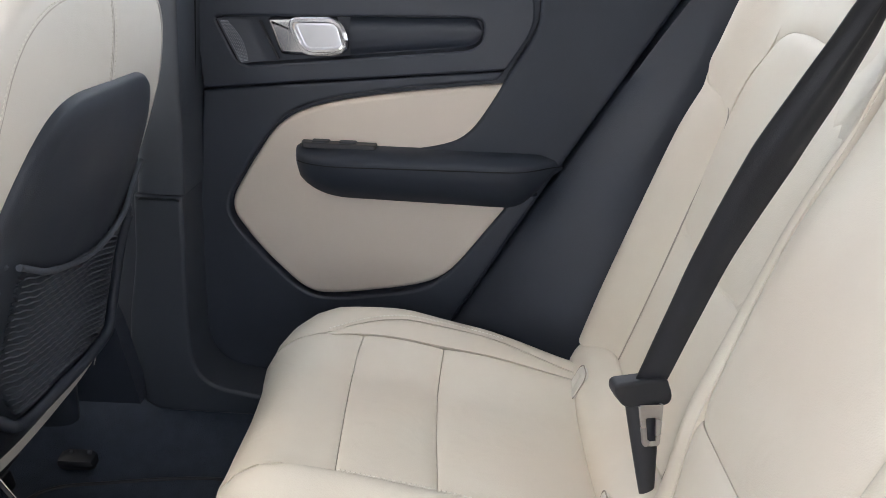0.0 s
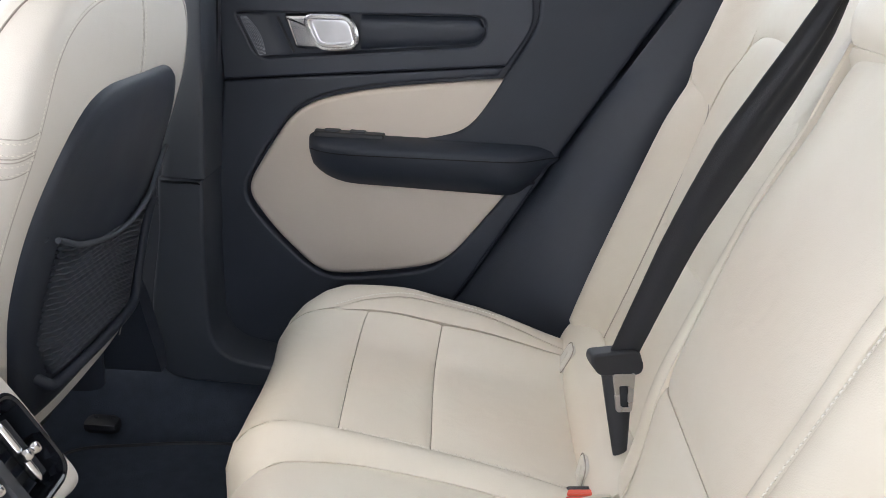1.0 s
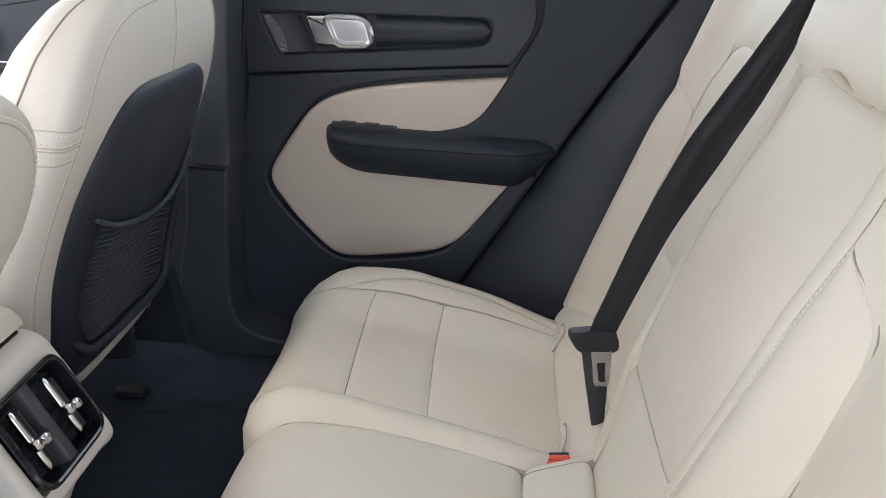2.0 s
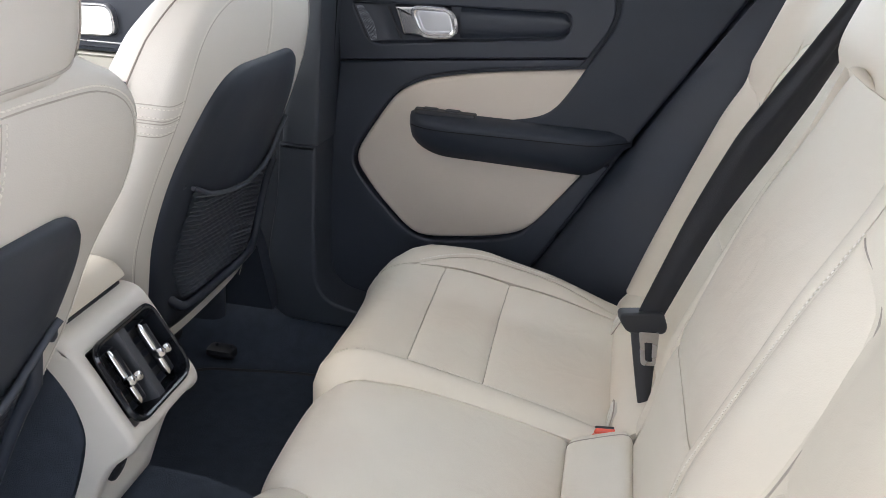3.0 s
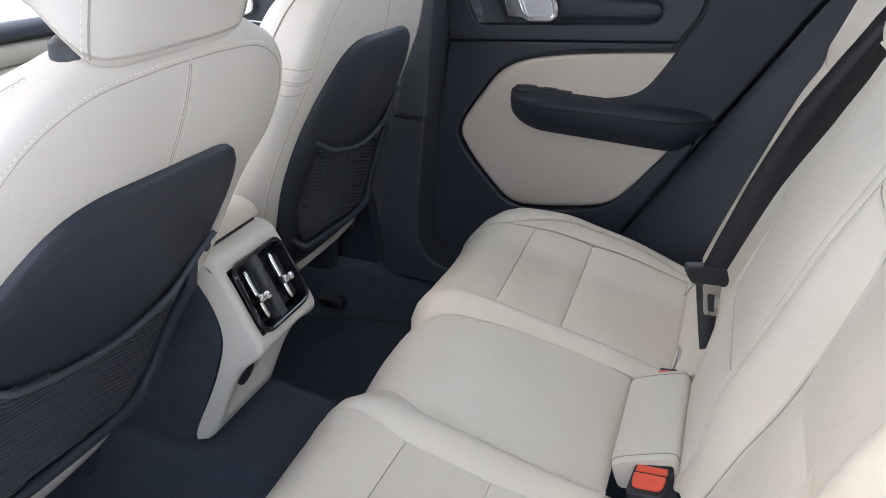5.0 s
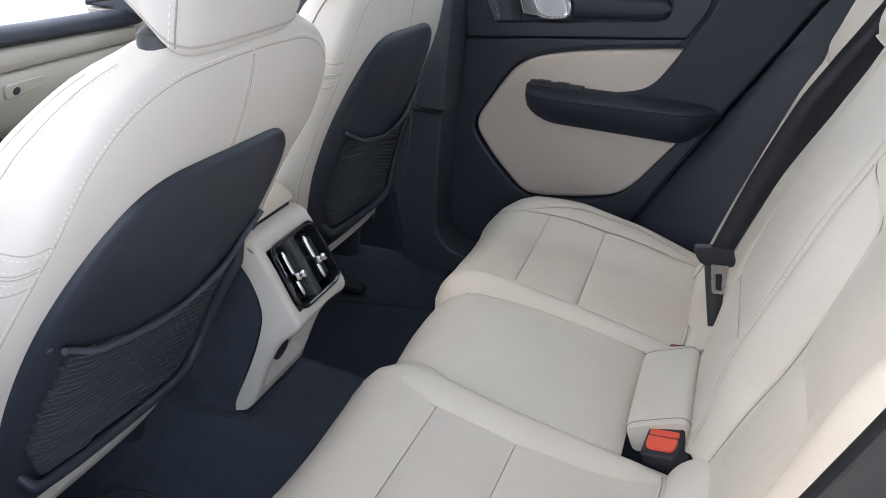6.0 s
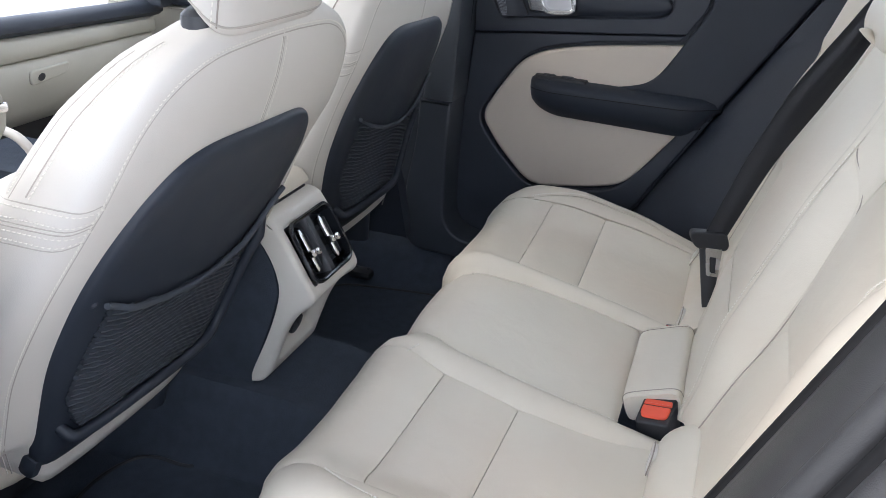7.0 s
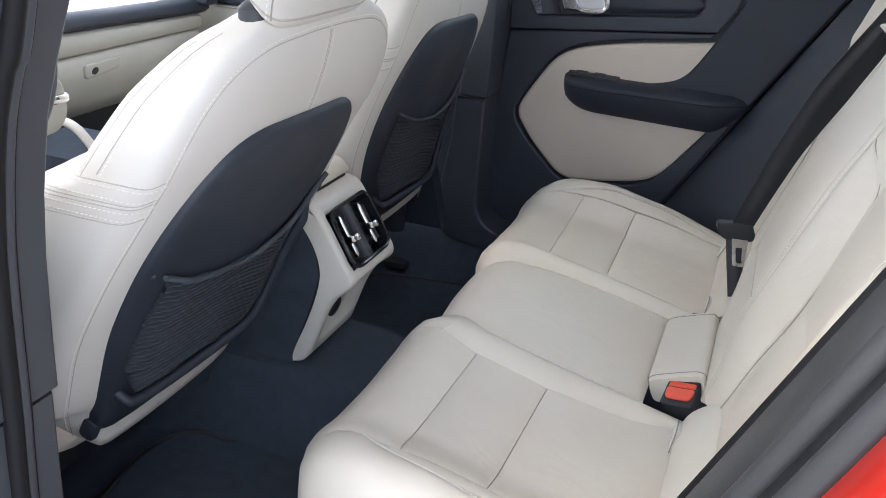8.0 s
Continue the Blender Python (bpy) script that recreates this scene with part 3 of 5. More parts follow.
for x in (-0.195, -0.155):
    plate("window_switch", rounded([(x - 0.013, 0.711, 0.004), (x - 0.013, 0.730, 0.004), (x + 0.013, 0.730, 0.004), (x + 0.013, 0.711, 0.004)], 3), flat_xy(0.5280), 0.0030, BLACK, switch, 0.002)
# window frame and glass above
win = tagged(new("window_1"), "closed rear door window with black frame", "window", kind="structure")
block("window_sill", (0.72, 0.05, 0.03), pose(-0.02, 0.75, 0.80), BLACK, win, 0.008)
gl = block("pane", (0.72, 0.004, 0.36), pose(-0.02, 0.715, 0.985, 12, 0, 0), GLASS, win, 0)
gl.visible_shadow = False

door.rotation_euler.z = win.rotation_euler.z = TURN_FAR

# ---- rear bench: cushion ----
ALPHA = math.atan(0.21)
D2, N2 = (-math.cos(ALPHA), math.sin(ALPHA)), (math.sin(ALPHA), math.cos(ALPHA))
S1, RN = 0.322, 0.055


def profile(s):
    """The cushion's line from the rear forwards, round the nose and down: x, z and the outward normal."""
    if s <= S1:
        return 0.20 + s * D2[0], 0.2763 + s * D2[1], N2[0], N2[1]
    px, pz = 0.20 + S1 * D2[0], 0.2763 + S1 * D2[1]
    a = min((s - S1) / RN, radians(106))
    c, t = math.cos(a), math.sin(a)
    nx, nz = N2[0] * c + D2[0] * t, N2[1] * c + D2[1] * t
    x, z = px - RN * N2[0] + RN * nx, pz - RN * N2[1] + RN * nz
    over = s - S1 - RN * radians(106)
    if over > 0:
        x, z = x + over * nz, z - over * -nx
    return x, z, nx, nz


def cushion_place(s, y):
    x, z, nx, nz = profile(s)
    a = abs(y)
    ridge = 0.026 + 0.016 * step(-0.02, 0.14, s) - 0.024 * step(0.22, 0.38, s)
    h = ridge * step(0.375, 0.495, a) - 0.11 * step(0.482, 0.60, a) ** 1.4
    h += 0.010 * bump(a, 0.158, 0.024) * (1 - 0.5 * step(0.40, 0.5, s)) - 0.005 * bump(a, 0.31, 0.09)
    dx = (0.022 * (1 - step(0.09, 0.20, a)) + (0.085 if y > 0 else 0.13) * step(0.40, 0.60, a) ** 1.3) * step(0.14, 0.40, s)
    return Vector((x + dx + nx * h, y, z + nz * h))


def surface(place, toward):
    """place(s, y) with its normal, turned to the side of toward."""
    def surf(s, y):
        e = 0.002
        n = (place(s + e, y) - place(s - e, y)).cross(place(s, y + e) - place(s, y - e)).normalized()
        return place(s, y), n if n.dot(toward(s, y)) > 0 else -n
    return surf


cushion = surface(cushion_place, lambda s, y: Vector((profile(s)[2], 0, profile(s)[3])))
rear_seat = thing("rear_seat", "cream leather rear bench seat with stitched panels", "car seat")
# dark base under the cushion carries its panels
bench = block("cushion", (0.36, 1.10, 0.16), pose(0.04, 0, 0.12), CARPET, rear_seat, 0.02, "cream leather cushion on a black carpeted base")


def mirrored(line, m):
    return [(s, y * m) for s, y in line]


END = 0.62
for m in (1, -1):
    def pn(name, b, r, t, l, **kw):
        return panel(name, cushion, mirrored(b, m), mirrored(r, m), mirrored(t, m), mirrored(l, m), LEATHER, bench, **kw)
    A = [(-0.02, 0.160), (0.06, 0.182), (0.170, 0.190), (0.273, 0.185), (0.385, 0.165), (END, 0.15)]
    O = [(-0.02, 0.460), (0.06, 0.455), (0.175, 0.448), (0.279, 0.446), (0.36, 0.440), (0.43, 0.455), (END, 0.48)]
    P = [(-0.02, 0.470), (0.10, 0.482), (0.20, 0.482), (0.26, 0.474), (0.30, 0.460), (0.325, 0.443)]
    E = [(-0.02, 0.565), (0.15, 0.575), (0.33, 0.575), (0.45, 0.565), (END, 0.55)]
    B = [(-0.02, 0.130), (0.05, 0.132), (0.15, 0.135), (0.26, 0.128), (0.35, 0.105), (0.42, 0.095), (END, 0.09)]
    # cross seams of the insert
    c0, c1, c2, c3 = [A[0], O[0]], [A[2], (0.173, 0.32), O[2]], [A[3], (0.277, 0.32), O[3]], [A[-1], O[-1]]
    pn("insert_panel", c0, O[:3], c1, A[:3], groove=0.0020)
    pn("insert_panel", c1, O[2:4], c2, A[2:4], groove=0.0020, pillow=0.004)
    pn("insert_panel", c2, O[3:], c3, A[3:], groove=0.0020, pillow=0.004, edges="brl", nv=36)
    pn("inner_bolster", [B[0], A[0]], A, [B[-1], A[-1]], B, nv=48, pillow=0.004, edges="rl", groove=0.004)
    pn("outer_bolster_top", [O[0], P[0]], P, [(0.325, 0.4415), P[-1]], [*O[:4], (0.325, 0.4415)], nv=40, pillow=0.002, edges="rl", groove=0.0012)
    pn("outer_bolster_side", [P[0], E[0]], E, [O[-1], E[-1]], [*P, (0.36, 0.440), (0.43, 0.455), O[-1]], nv=60, pillow=0.002, edges="l", groove=0.0012)
    for line, off in ((A if m > 0 else B, -0.005 if m > 0 else 0.005), (P, 0.005)):
        q = [(s, (y + off) * m) for s, y in line if 0.02 < s < 0.34]
        if line is B:
            q += [(0.31, -0.140), (0.33, -0.178)]
        pts, nor = along(cushion, q, 0.0012, 80)
        stitches("stitching", pts, nor, bench, 0.0050, 0.0037, 0.0010)
panel("middle_panel", cushion, [(0.05, -0.132), (0.05, 0.132)], B[1:], [(END, -0.09), (END, 0.09)], mirrored(B[1:], -1), LEATHER, bench, nv=40, pillow=0.008, edges="brl", groove=0.005)

# ---- rear bench: backrest ----
LEAN_BACK = 0.34


def back_place(z, y):
    a = abs(y)
    fade = 1 - step(0.60, 0.72, z)
    h = (0.032 * bump(a, 0.525, 0.045) if y > 0 else 0.040 * bump(a, 0.475, 0.055)) * (0.60 + 0.40 * fade) + 0.040 * (1 - step(0.125, 0.205, a)) * (0.75 + 0.25 * fade) * (0.55 + 0.45 * step(0.33, 0.46, z))
    h += 0.012 * bump(a, 0.335, 0.12) * step(0.68, 0.76, z)
    if y > 0:
        h += 0.015 * bump(a, 0.53, 0.035) * step(0.655, 0.70, z)
    h -= 0.085 * step(0.535, 0.61 - 0.05 * step(0.6, 0.9, z), a) ** 1.4
    h -= 0.08 * step(0.88, 0.98, z) ** 1.5
    return Vector((0.24 + LEAN_BACK * (z - 0.30) - h, y, z))


backface = surface(back_place, lambda z, y: Vector((-1, 0, LEAN_BACK)))
TOP = 0.97
for m in (1, -1):
    backrest = block("backrest", (0.05, 0.44, 0.62), Matrix.Translation((0.24 + LEAN_BACK * 0.34 + 0.075, 0.34 * m, 0.63)) @ pose(0, 0, 0, 0, math.degrees(math.atan(LEAN_BACK))), BLACK_MATT, rear_seat, 0.02, "cream leather outer backrest with stitched bolsters")

    def pb(name, b, r, t, l, **kw):
        return panel(name, backface, mirrored(b, m), mirrored(r, m), mirrored(t, m), mirrored(l, m), LEATHER, backrest, **kw)
    outer = [(0.318, 0.445), (0.40, 0.447), (0.51, 0.455), (0.640, 0.469), (0.672, 0.538)] if m > 0 else [(0.318, 0.385), (0.40, 0.387), (0.505, 0.398), (0.62, 0.425), (0.69, 0.480)]
    rim = [(0.318, 0.595), (0.45, 0.593), (0.60, 0.578), (0.705, 0.558)]
    inner = [(0.318, 0.190), (0.40, 0.200), (0.507, 0.203), (0.632, 0.180), (0.696, 0.138)] if m > 0 else [(0.318, 0.172), (0.40, 0.182), (0.503, 0.196), (0.634, 0.187), (0.682, 0.138)]
    split = [(0.318, 0.112), (0.458, 0.117), (0.60, 0.131), (0.705, 0.134)] if m > 0 else [(0.318, 0.112), (0.458, 0.119), (0.60, 0.131), (0.686, 0.134)]
    pb("outer_bolster", [outer[0], rim[0]], rim, [outer[-1], rim[-1]], outer, pillow=0.004, edges="l", nv=36)
    pb("inner_bolster", [split[0], inner[0]], inner, [split[-1], inner[-1]], split, pillow=0.004, edges="rl", nv=36)
    mid = [inner[2], (0.500, 0.33), outer[2]]
    pb("lower_insert", [inner[0], outer[0]], outer[:3], mid, inner[:3], pillow=0.006)
    crown = [(0.725, 0.235), (0.744, 0.324), (0.742, 0.405), (0.728, 0.446)] if m > 0 else [(0.725, 0.235), (0.735, 0.33), (0.725, 0.435)]
    brow = (0.690, 0.467) if m > 0 else (0.69, 0.462)
    pb("upper_insert", mid, [outer[2], outer[3], brow, crown[-1]], crown, [inner[2], inner[3], (0.69, 0.205), crown[0]], pillow=0.009, groove=0.0024 if m > 0 else 0.0018)
    pb("shoulder_panel", crown, [crown[-1], (0.85, 0.43), (TOP, 0.42)], [(TOP, 0.24), (TOP, 0.42)], [crown[0], (0.85, 0.24), (TOP, 0.24)], edges="b", pillow=0.002, groove=0.002)
    pb("shoulder_wing", [outer[3], outer[4]], [outer[4], (0.80, 0.537), (TOP, 0.49)], [(TOP, 0.42), (TOP, 0.49)], [outer[3], brow, crown[-1], (0.85, 0.43), (TOP, 0.42)], edges="b", pillow=0.0, groove=0.002)
    pb("shoulder_wing", [inner[4], inner[3]], [inner[3], (0.69, 0.205), crown[0], (0.85, 0.24), (TOP, 0.24)], [(TOP, 0.136), (TOP, 0.24)], [inner[4], (0.80, 0.136), (TOP, 0.136)], edges="b", pillow=0.0, groove=0.002)
    pb("shoulder_edge", [outer[4], rim[3]], [rim[3], (0.80, 0.565), (TOP, 0.53)], [(TOP, 0.49), (TOP, 0.53)], [outer[4], (0.80, 0.537), (TOP, 0.49)], edges="", pillow=0.0, nu=8)
    under = surface(lambda z, y: back_place(z, y) + Vector((0.0026, 0, 0)), lambda z, y: Vector((-1, 0, LEAN_BACK)))
    panel("under_cover", under, mirrored([split[0], rim[0]], m), mirrored([*rim, (0.80, 0.565), (TOP, 0.53)], m), mirrored([(TOP, 0.136), (TOP, 0.53)], m), mirrored([*split, (0.80, 0.136), (TOP, 0.136)], m), LEATHER, backrest, nu=40, nv=40, pillow=0, groove=0, edges="")
    for line in (inner, outer):
        pts, nor = along(backface, mirrored(line, m), -0.0022, 50)
        tube("seam", pts, 0.0012, SEAM, backrest, n=6)
    for line, off in ((split, 0.006), (outer, 0.006)) if m < 0 else ():
        pts, nor = along(backface, [(z, (y + off) * m) for z, y in line], 0.0030, 80)
        stitches("stitching", pts, nor, backrest, 0.0050, 0.0036, 0.0008)
middle = block("middle_backrest", (0.04, 0.20, 0.40), Matrix.Translation((0.24 + LEAN_BACK * 0.23 + 0.05, 0, 0.53)) @ pose(0, 0, 0, 0, math.degrees(math.atan(LEAN_BACK))), BLACK_MATT, rear_seat, 0.015, "cream leather middle backrest")
panel("upper_panel", backface, [(0.447, -0.102), (0.447, 0.117)], [(0.447, 0.117), (0.60, 0.131), (0.765, 0.120)], [(0.765, -0.108), (0.775, 0), (0.765, 0.120)], [(0.447, -0.102), (0.60, -0.112), (0.765, -0.108)], LEATHER, middle, nv=36, pillow=0.008, groove=0.0045, width=0.011)
panel("lower_panel", backface, [(0.30, -0.098), (0.30, 0.110)], [(0.30, 0.110), (0.447, 0.117)], [(0.447, -0.102), (0.447, 0.117)], [(0.30, -0.098), (0.447, -0.102)], LEATHER, middle, pillow=0.004)
panel("border", backface, [(0.30, -0.112), (0.30, -0.098)], [(0.30, -0.098), (0.447, -0.102), (0.60, -0.112), (0.765, -0.108)], [(0.765, -0.134), (0.765, -0.108)], [(0.30, -0.112), (0.458, -0.119), (0.60, -0.131), (0.686, -0.134), (0.765, -0.134)], LEATHER, middle, nu=10, nv=60, pillow=0.001, groove=0.002, width=0.005)
rows = []
for k in range(25):
    y = -0.134 + 0.262 * k / 24
    e = back_place(0.768 - 0.004 * (y / 0.13) ** 2, y)
    rows.append([e + Vector((dx, 0, dz)) for dx, dz in ((0.012, -0.03), (0.001, -0.004), (0.002, 0.003), (0.010, 0.007), (0.03, 0.008), (0.12, 0.006))])
loft("top_cover", rows, LEATHER, middle, closed=False)
# strip that closes the gap between cushion and backrest
gap = rear_seat


def gap_place(s, y):
    # s from 0 (cushion) to 1 (backrest)
    round_end = step(0.50, 0.575, abs(y)) ** 2
    return Vector((0.202 + 0.050 * max(0, s) ** 4 + 0.035 * round_end, y, 0.258 + 0.078 * s - 0.012 * round_end))


gapface = surface(gap_place, lambda s, y: Vector((-1, 0, 0.4)))
for m in (1, -1):
    a0 = 0.12 if m > 0 else 0.155
    panel("gap_strip", gapface, [(0, a0 * m), (0, 0.575 * m)], [(0, 0.575 * m), (1, 0.565 * m)], [(1, a0 * m), (1, 0.565 * m)], [(0, a0 * m), (1, a0 * m)], LEATHER, gap, pillow=0.004, nv=20)

    pts, nor = along(cushion, [(0.001, 0.17 * m), (0.0, 0.30 * m), (0.0, 0.40 * m), (-0.001, 0.50 * m)], 0.0, 60)
    tube("gap_joint", pts, 0.0022, BLACK_MATT, gap, "dark joint behind the cushion", n=6)

# child seat anchor tags on the strip
for y in (0.44, 0.195, -0.195, -0.44):
    tag = thing("anchor_tag", "cream plastic child seat anchor flap", "anchor flap", "anchor flaps")
    p, n = gapface(0.56 if abs(y) > 0.3 else 0.38, y)
    across = Vector((0, 1, 0))
    up = n.cross(across).normalized()
    up = up if up.z > 0 else -up

    def on_tag(u, v, d, p=p, n=n, up=up):
        return p + Vector((0, u, 0)) + up * v + n * d
    plate("flap", rounded([(-0.017, -0.018, 0.010), (0.017, -0.018, 0.010), (0.017, 0.018, 0.012), (-0.017, 0.018, 0.012)], 6), on_tag, 0.0062, CREAM_PLASTIC, tag, 0.0020)
    tube("flap_joint", [on_tag(q.x, q.y, 0.0046) for q in rounded([(-0.0185, -0.0195, 0.011), (0.0185, -0.0195, 0.011), (0.0185, 0.0195, 0.013), (-0.0185, 0.0195, 0.013)], 6)], 0.0008, SEAM, tag, "dark joint round the flap", closed=True)
    plate("emblem", rounded([(-0.003, -0.010, 0.0025), (0.003, -0.010, 0.0025), (0.003, 0.010, 0.0025), (-0.003, 0.010, 0.0025)], 3), on_tag, 0.0070, CREAM_PLASTIC, tag, 0.0005, back=0.0055)

# ---- floor mats ----
for s in (1, -1):
    mat = thing("floor_mat", "black carpet floor mat with a bound edge", "floor mat", "floor mats")
    pts = [(-0.215, 0.13), (-0.215, 0.54), (-0.48, 0.55), (-0.56, 0.49), (-0.565, 0.36), (-0.580, 0.25), (-0.565, 0.18), (-0.535, 0.156), (-0.475, 0.154), (-0.452, 0.122), (-0.43, 0.098), (-0.36, 0.092), (-0.26, 0.10)]
    line = spline([(x, y * s) for x, y in pts], 8, True)
    plate("carpet", line, flat_xy(0.030), 0.012, CARPET, mat, 0.004)
    tube("binding", [Vector((p[0], p[1], 0.0415)) for p in line], 0.0035, BLACK_MATT, mat, closed=True)

# ---- front seats ----
def front_seat(dx, cy, label, rake, slim):
    seat = thing("front_seat", label, "car seat", "front seats")
    spine = [(0.2, -0.429), (0.27, -0.404), (0.35, -0.3745), (0.45, -0.334), (0.517, -0.296), (0.6, -0.2444), (0.655, -0.215), (0.7, -0.1957), (0.75, -0.1804), (0.785, -0.1782), (0.81, -0.192)]
    wide = [(0.20, 0.13), (0.235, 0.165), (0.27, 0.184), (0.31, 0.200), (0.35, 0.215), (0.45, 0.235), (0.55, 0.240), (0.65, 0.233), (0.70, 0.220), (0.73, 0.203), (0.755, 0.176), (0.775, 0.138), (0.79, 0.095), (0.80, 0.04)]
    deep = [(0.2, 0.146), (0.25, 0.1746), (0.35, 0.2315), (0.56, 0.2315), (0.585, 0.222), (0.607, 0.198), (0.630, 0.166), (0.652, 0.158), (0.68, 0.150), (0.72, 0.136), (0.76, 0.108), (0.785, 0.068), (0.80, 0.03)]

    def val(tab, z):
        return float(np.interp(z, [a for a, b in tab], [b for a, b in tab]))

    def soft(tab, z):
        return sum(val(tab, z + k * 0.012) for k in (-2, -1, 0, 1, 2)) / 5

    def flare(z, positive):
        """How much wider the backrest is on one side, low down."""
        if not positive:
            return 1.0
        return 1.13 - 0.13 * step(0.54, 0.68, z) if cy > 0 else 1.0 + 0.13 * step(0.62, 0.46, z) * step(0.27, 0.34, z)

    def body(z, th):
        """A point of the backrest: th 0 is straight back, 90 the inboard side."""
        w, d, x = soft(wide, z) * flare(z, th % 6.2832 < math.pi), (val(deep, z - 0.004) + val(deep, z) + val(deep, z + 0.004)) / 3, soft(spine, z)
        d *= 1 - slim * step(0.630, 0.650, z)
        c, s = math.cos(th), math.sin(th)
        p = 3.6
        ex = c ** (0.25 - 1.2 * (flare(z, s > 0) - 1) if cy < 0 else 0.25) if c > 0 else -abs(c) ** (2 / p)
        ey = math.copysign(abs(s) ** (2 / p), s)
        # the outboard foot of the cover is cut higher
        cut = 0.060 * step(0.12, 0.18, -w * ey) * step(0.36, 0.255, z) if cy < 0 else 0.0
        return Vector((x - d / 2 + d / 2 * ex - 0.005 * ey * ey * (1 if c > 0 else -1), w * ey, z + cut))

    # rake sets the backrest more upright about its upper end
    base = Matrix(((1, 0, -rake, dx + rake * 0.655), (0, 1, 0, cy), (0, 0, 1, 0), (0, 0, 0, 1)))
    zs = list(np.linspace(0.258 if cy < 0 else 0.276, 0.63, 31)) + list(np.linspace(0.636, 0.70, 15)) + list(np.linspace(0.71, 0.75, 6)) + [0.758, 0.766, 0.774, 0.781, 0.787, 0.792, 0.796, 0.799]
    loops = [[base @ body(z, 2 * math.pi * k / 64) for k in range(64)] for z in zs]
    loft("backrest", loops, LEATHER_SKYLIT, seat, "cream leather seat back", sharp=80)

    def onback(z, th, lift=0.0):
        p = body(z, th)
        t1, t2 = body(z, th + 0.02) - body(z, th - 0.02), body(z + 0.004, th) - body(z - 0.004, th)
        n = t1.cross(t2).normalized()
        return base @ (p + n * lift), n

    # seam lines with their stitches
    def seam(line, off=0.004):
        got = [onback(q.x, q.y, 0.0) for q in even(spline(line), 70)]
        pts, nor = [g[0] for g in got], [g[1] for g in got]
        tube("seam", [p - n * 0.0005 for p, n in got], 0.0008, SOFT_SEAM, seat, n=6)
        side = []
        for i in range(len(pts)):
            d = (pts[min(i + 1, len(pts) - 1)] - pts[max(i - 1, 0)]).normalized()
            side.append(pts[i] + d.cross(nor[i]).normalized() * off + nor[i] * 0.0008)
        stitches("stitching", side, nor, seat, 0.0050, 0.0036, 0.0007)

    for s in (1, -1):
        seam([(0.25, 0.98 * s), (0.40, 0.96 * s), (0.55, 0.95 * s), (0.66, 0.95 * s), (0.71, 0.92 * s), (0.74, 0.80 * s), (0.758, 0.52 * s), (0.764, 0.12 * s), (0.765, 0.0002 * s)], 0.004 * s)
        if cy < 0:
            seam([(0.650, 1.80 * s), (0.70, 1.81 * s), (0.765, 1.84 * s)], 0.004 * s)
            seam([(0.655, 1.62 * s), (0.70, 1.62 * s), (0.772, 1.62 * s)], -0.004 * s)
        else:
            # here the front bolster is joined by a plain dark seam
            tube("seam", [onback(q.x, q.y, -0.0003)[0] for q in even(spline([(0.650, 1.62 * s), (0.70, 1.62 * s), (0.772, 1.62 * s)]), 40)], 0.0013, SEAM, seat, n=6)
        for z, o in ((0.652, -0.004), (0.634, 0.004), (0.6305, -0.004), (0.615, 0.004)):
            seam([(z, 0.96 * s), (z - 0.004, 1.2 * s), (z - 0.002, 1.6 * s), (z - 0.006, 2.1 * s)], o)
    seam([(0.762, -0.00018), (0.72, -0.00018), (0.67, -0.00018)], 0.004)
    seam([(0.762, 0.00018), (0.72, 0.00018), (0.67, 0.00018)], -0.004)

    # hard shell on the back
    def rear(v, z, d):
        """A place on the rear face at v metres from its middle, d proud."""
        w = soft(wide, z) * (flare(z, v > 0) if cy < 0 else 1.0)
        ey = max(-0.999, min(0.999, v / w))
        s = math.copysign(abs(ey) ** 1.8, ey)
        p = body(z, math.asin(s))
        return base @ Vector((p.x + d * 0.93, v, z - d * 0.37))

    near_half = [(0.116, 0.677, 0.05), (0.166, 0.640, 0.07), (0.187, 0.57, 0.07), (0.180, 0.47, 0.06), (0.164, 0.37, 0.05), (0.152, 0.300, 0.02)] if cy < 0 else [(0.116, 0.677, 0.05), (0.166, 0.640, 0.07), (0.190, 0.57, 0.07), (0.188, 0.47, 0.06), (0.174, 0.37, 0.05), (0.166, 0.302, 0.02)]
    half = [(0.106, 0.671, 0.040), (0.136, 0.626, 0.05), (0.158, 0.56, 0.05), (0.175, 0.50, 0.05), (0.191, 0.43, 0.06), (0.199, 0.36, 0.05), (0.196, 0.300, 0.02)] if cy < 0 else [(0.108, 0.669, 0.042), (0.140, 0.620, 0.05), (0.168, 0.54, 0.05), (0.184, 0.45, 0.06), (0.178, 0.37, 0.05), (0.166, 0.302, 0.02)]
    out = 1 if cy > 0 else -1
    shell = rounded([(-v, z, r) for v, z, r in reversed(near_half)] + half, 9)
    n = 96
    rim = even(shell, n, True)
    c = Vector((0, 0.47))
    loops = [[rear(p.x, p.y, -0.006) for p in rim], [rear(p.x, p.y, 0.004) for p in rim], [rear(p.x, p.y, 0.0085) for p in shrink(rim, 0.004)]]
    for k in range(1, 12):
        f = 1 - k / 12
        loops.append([rear(*(c + (p - c) * f), 0.0085 + 0.010 * (1 - f ** 3)) for p in shrink(rim, 0.004)])
    sh = loft("back_shell", loops, BLACK_SOFT, seat, "black moulded seat back shell", sharp=70)
    # pocket: lining, ruched net of cords across it, top cord, hoop and hook; v runs inboard
    def net_top(v):
        return float(np.interp(v, [p[0] for p in CORD], [p[1] for p in CORD]))

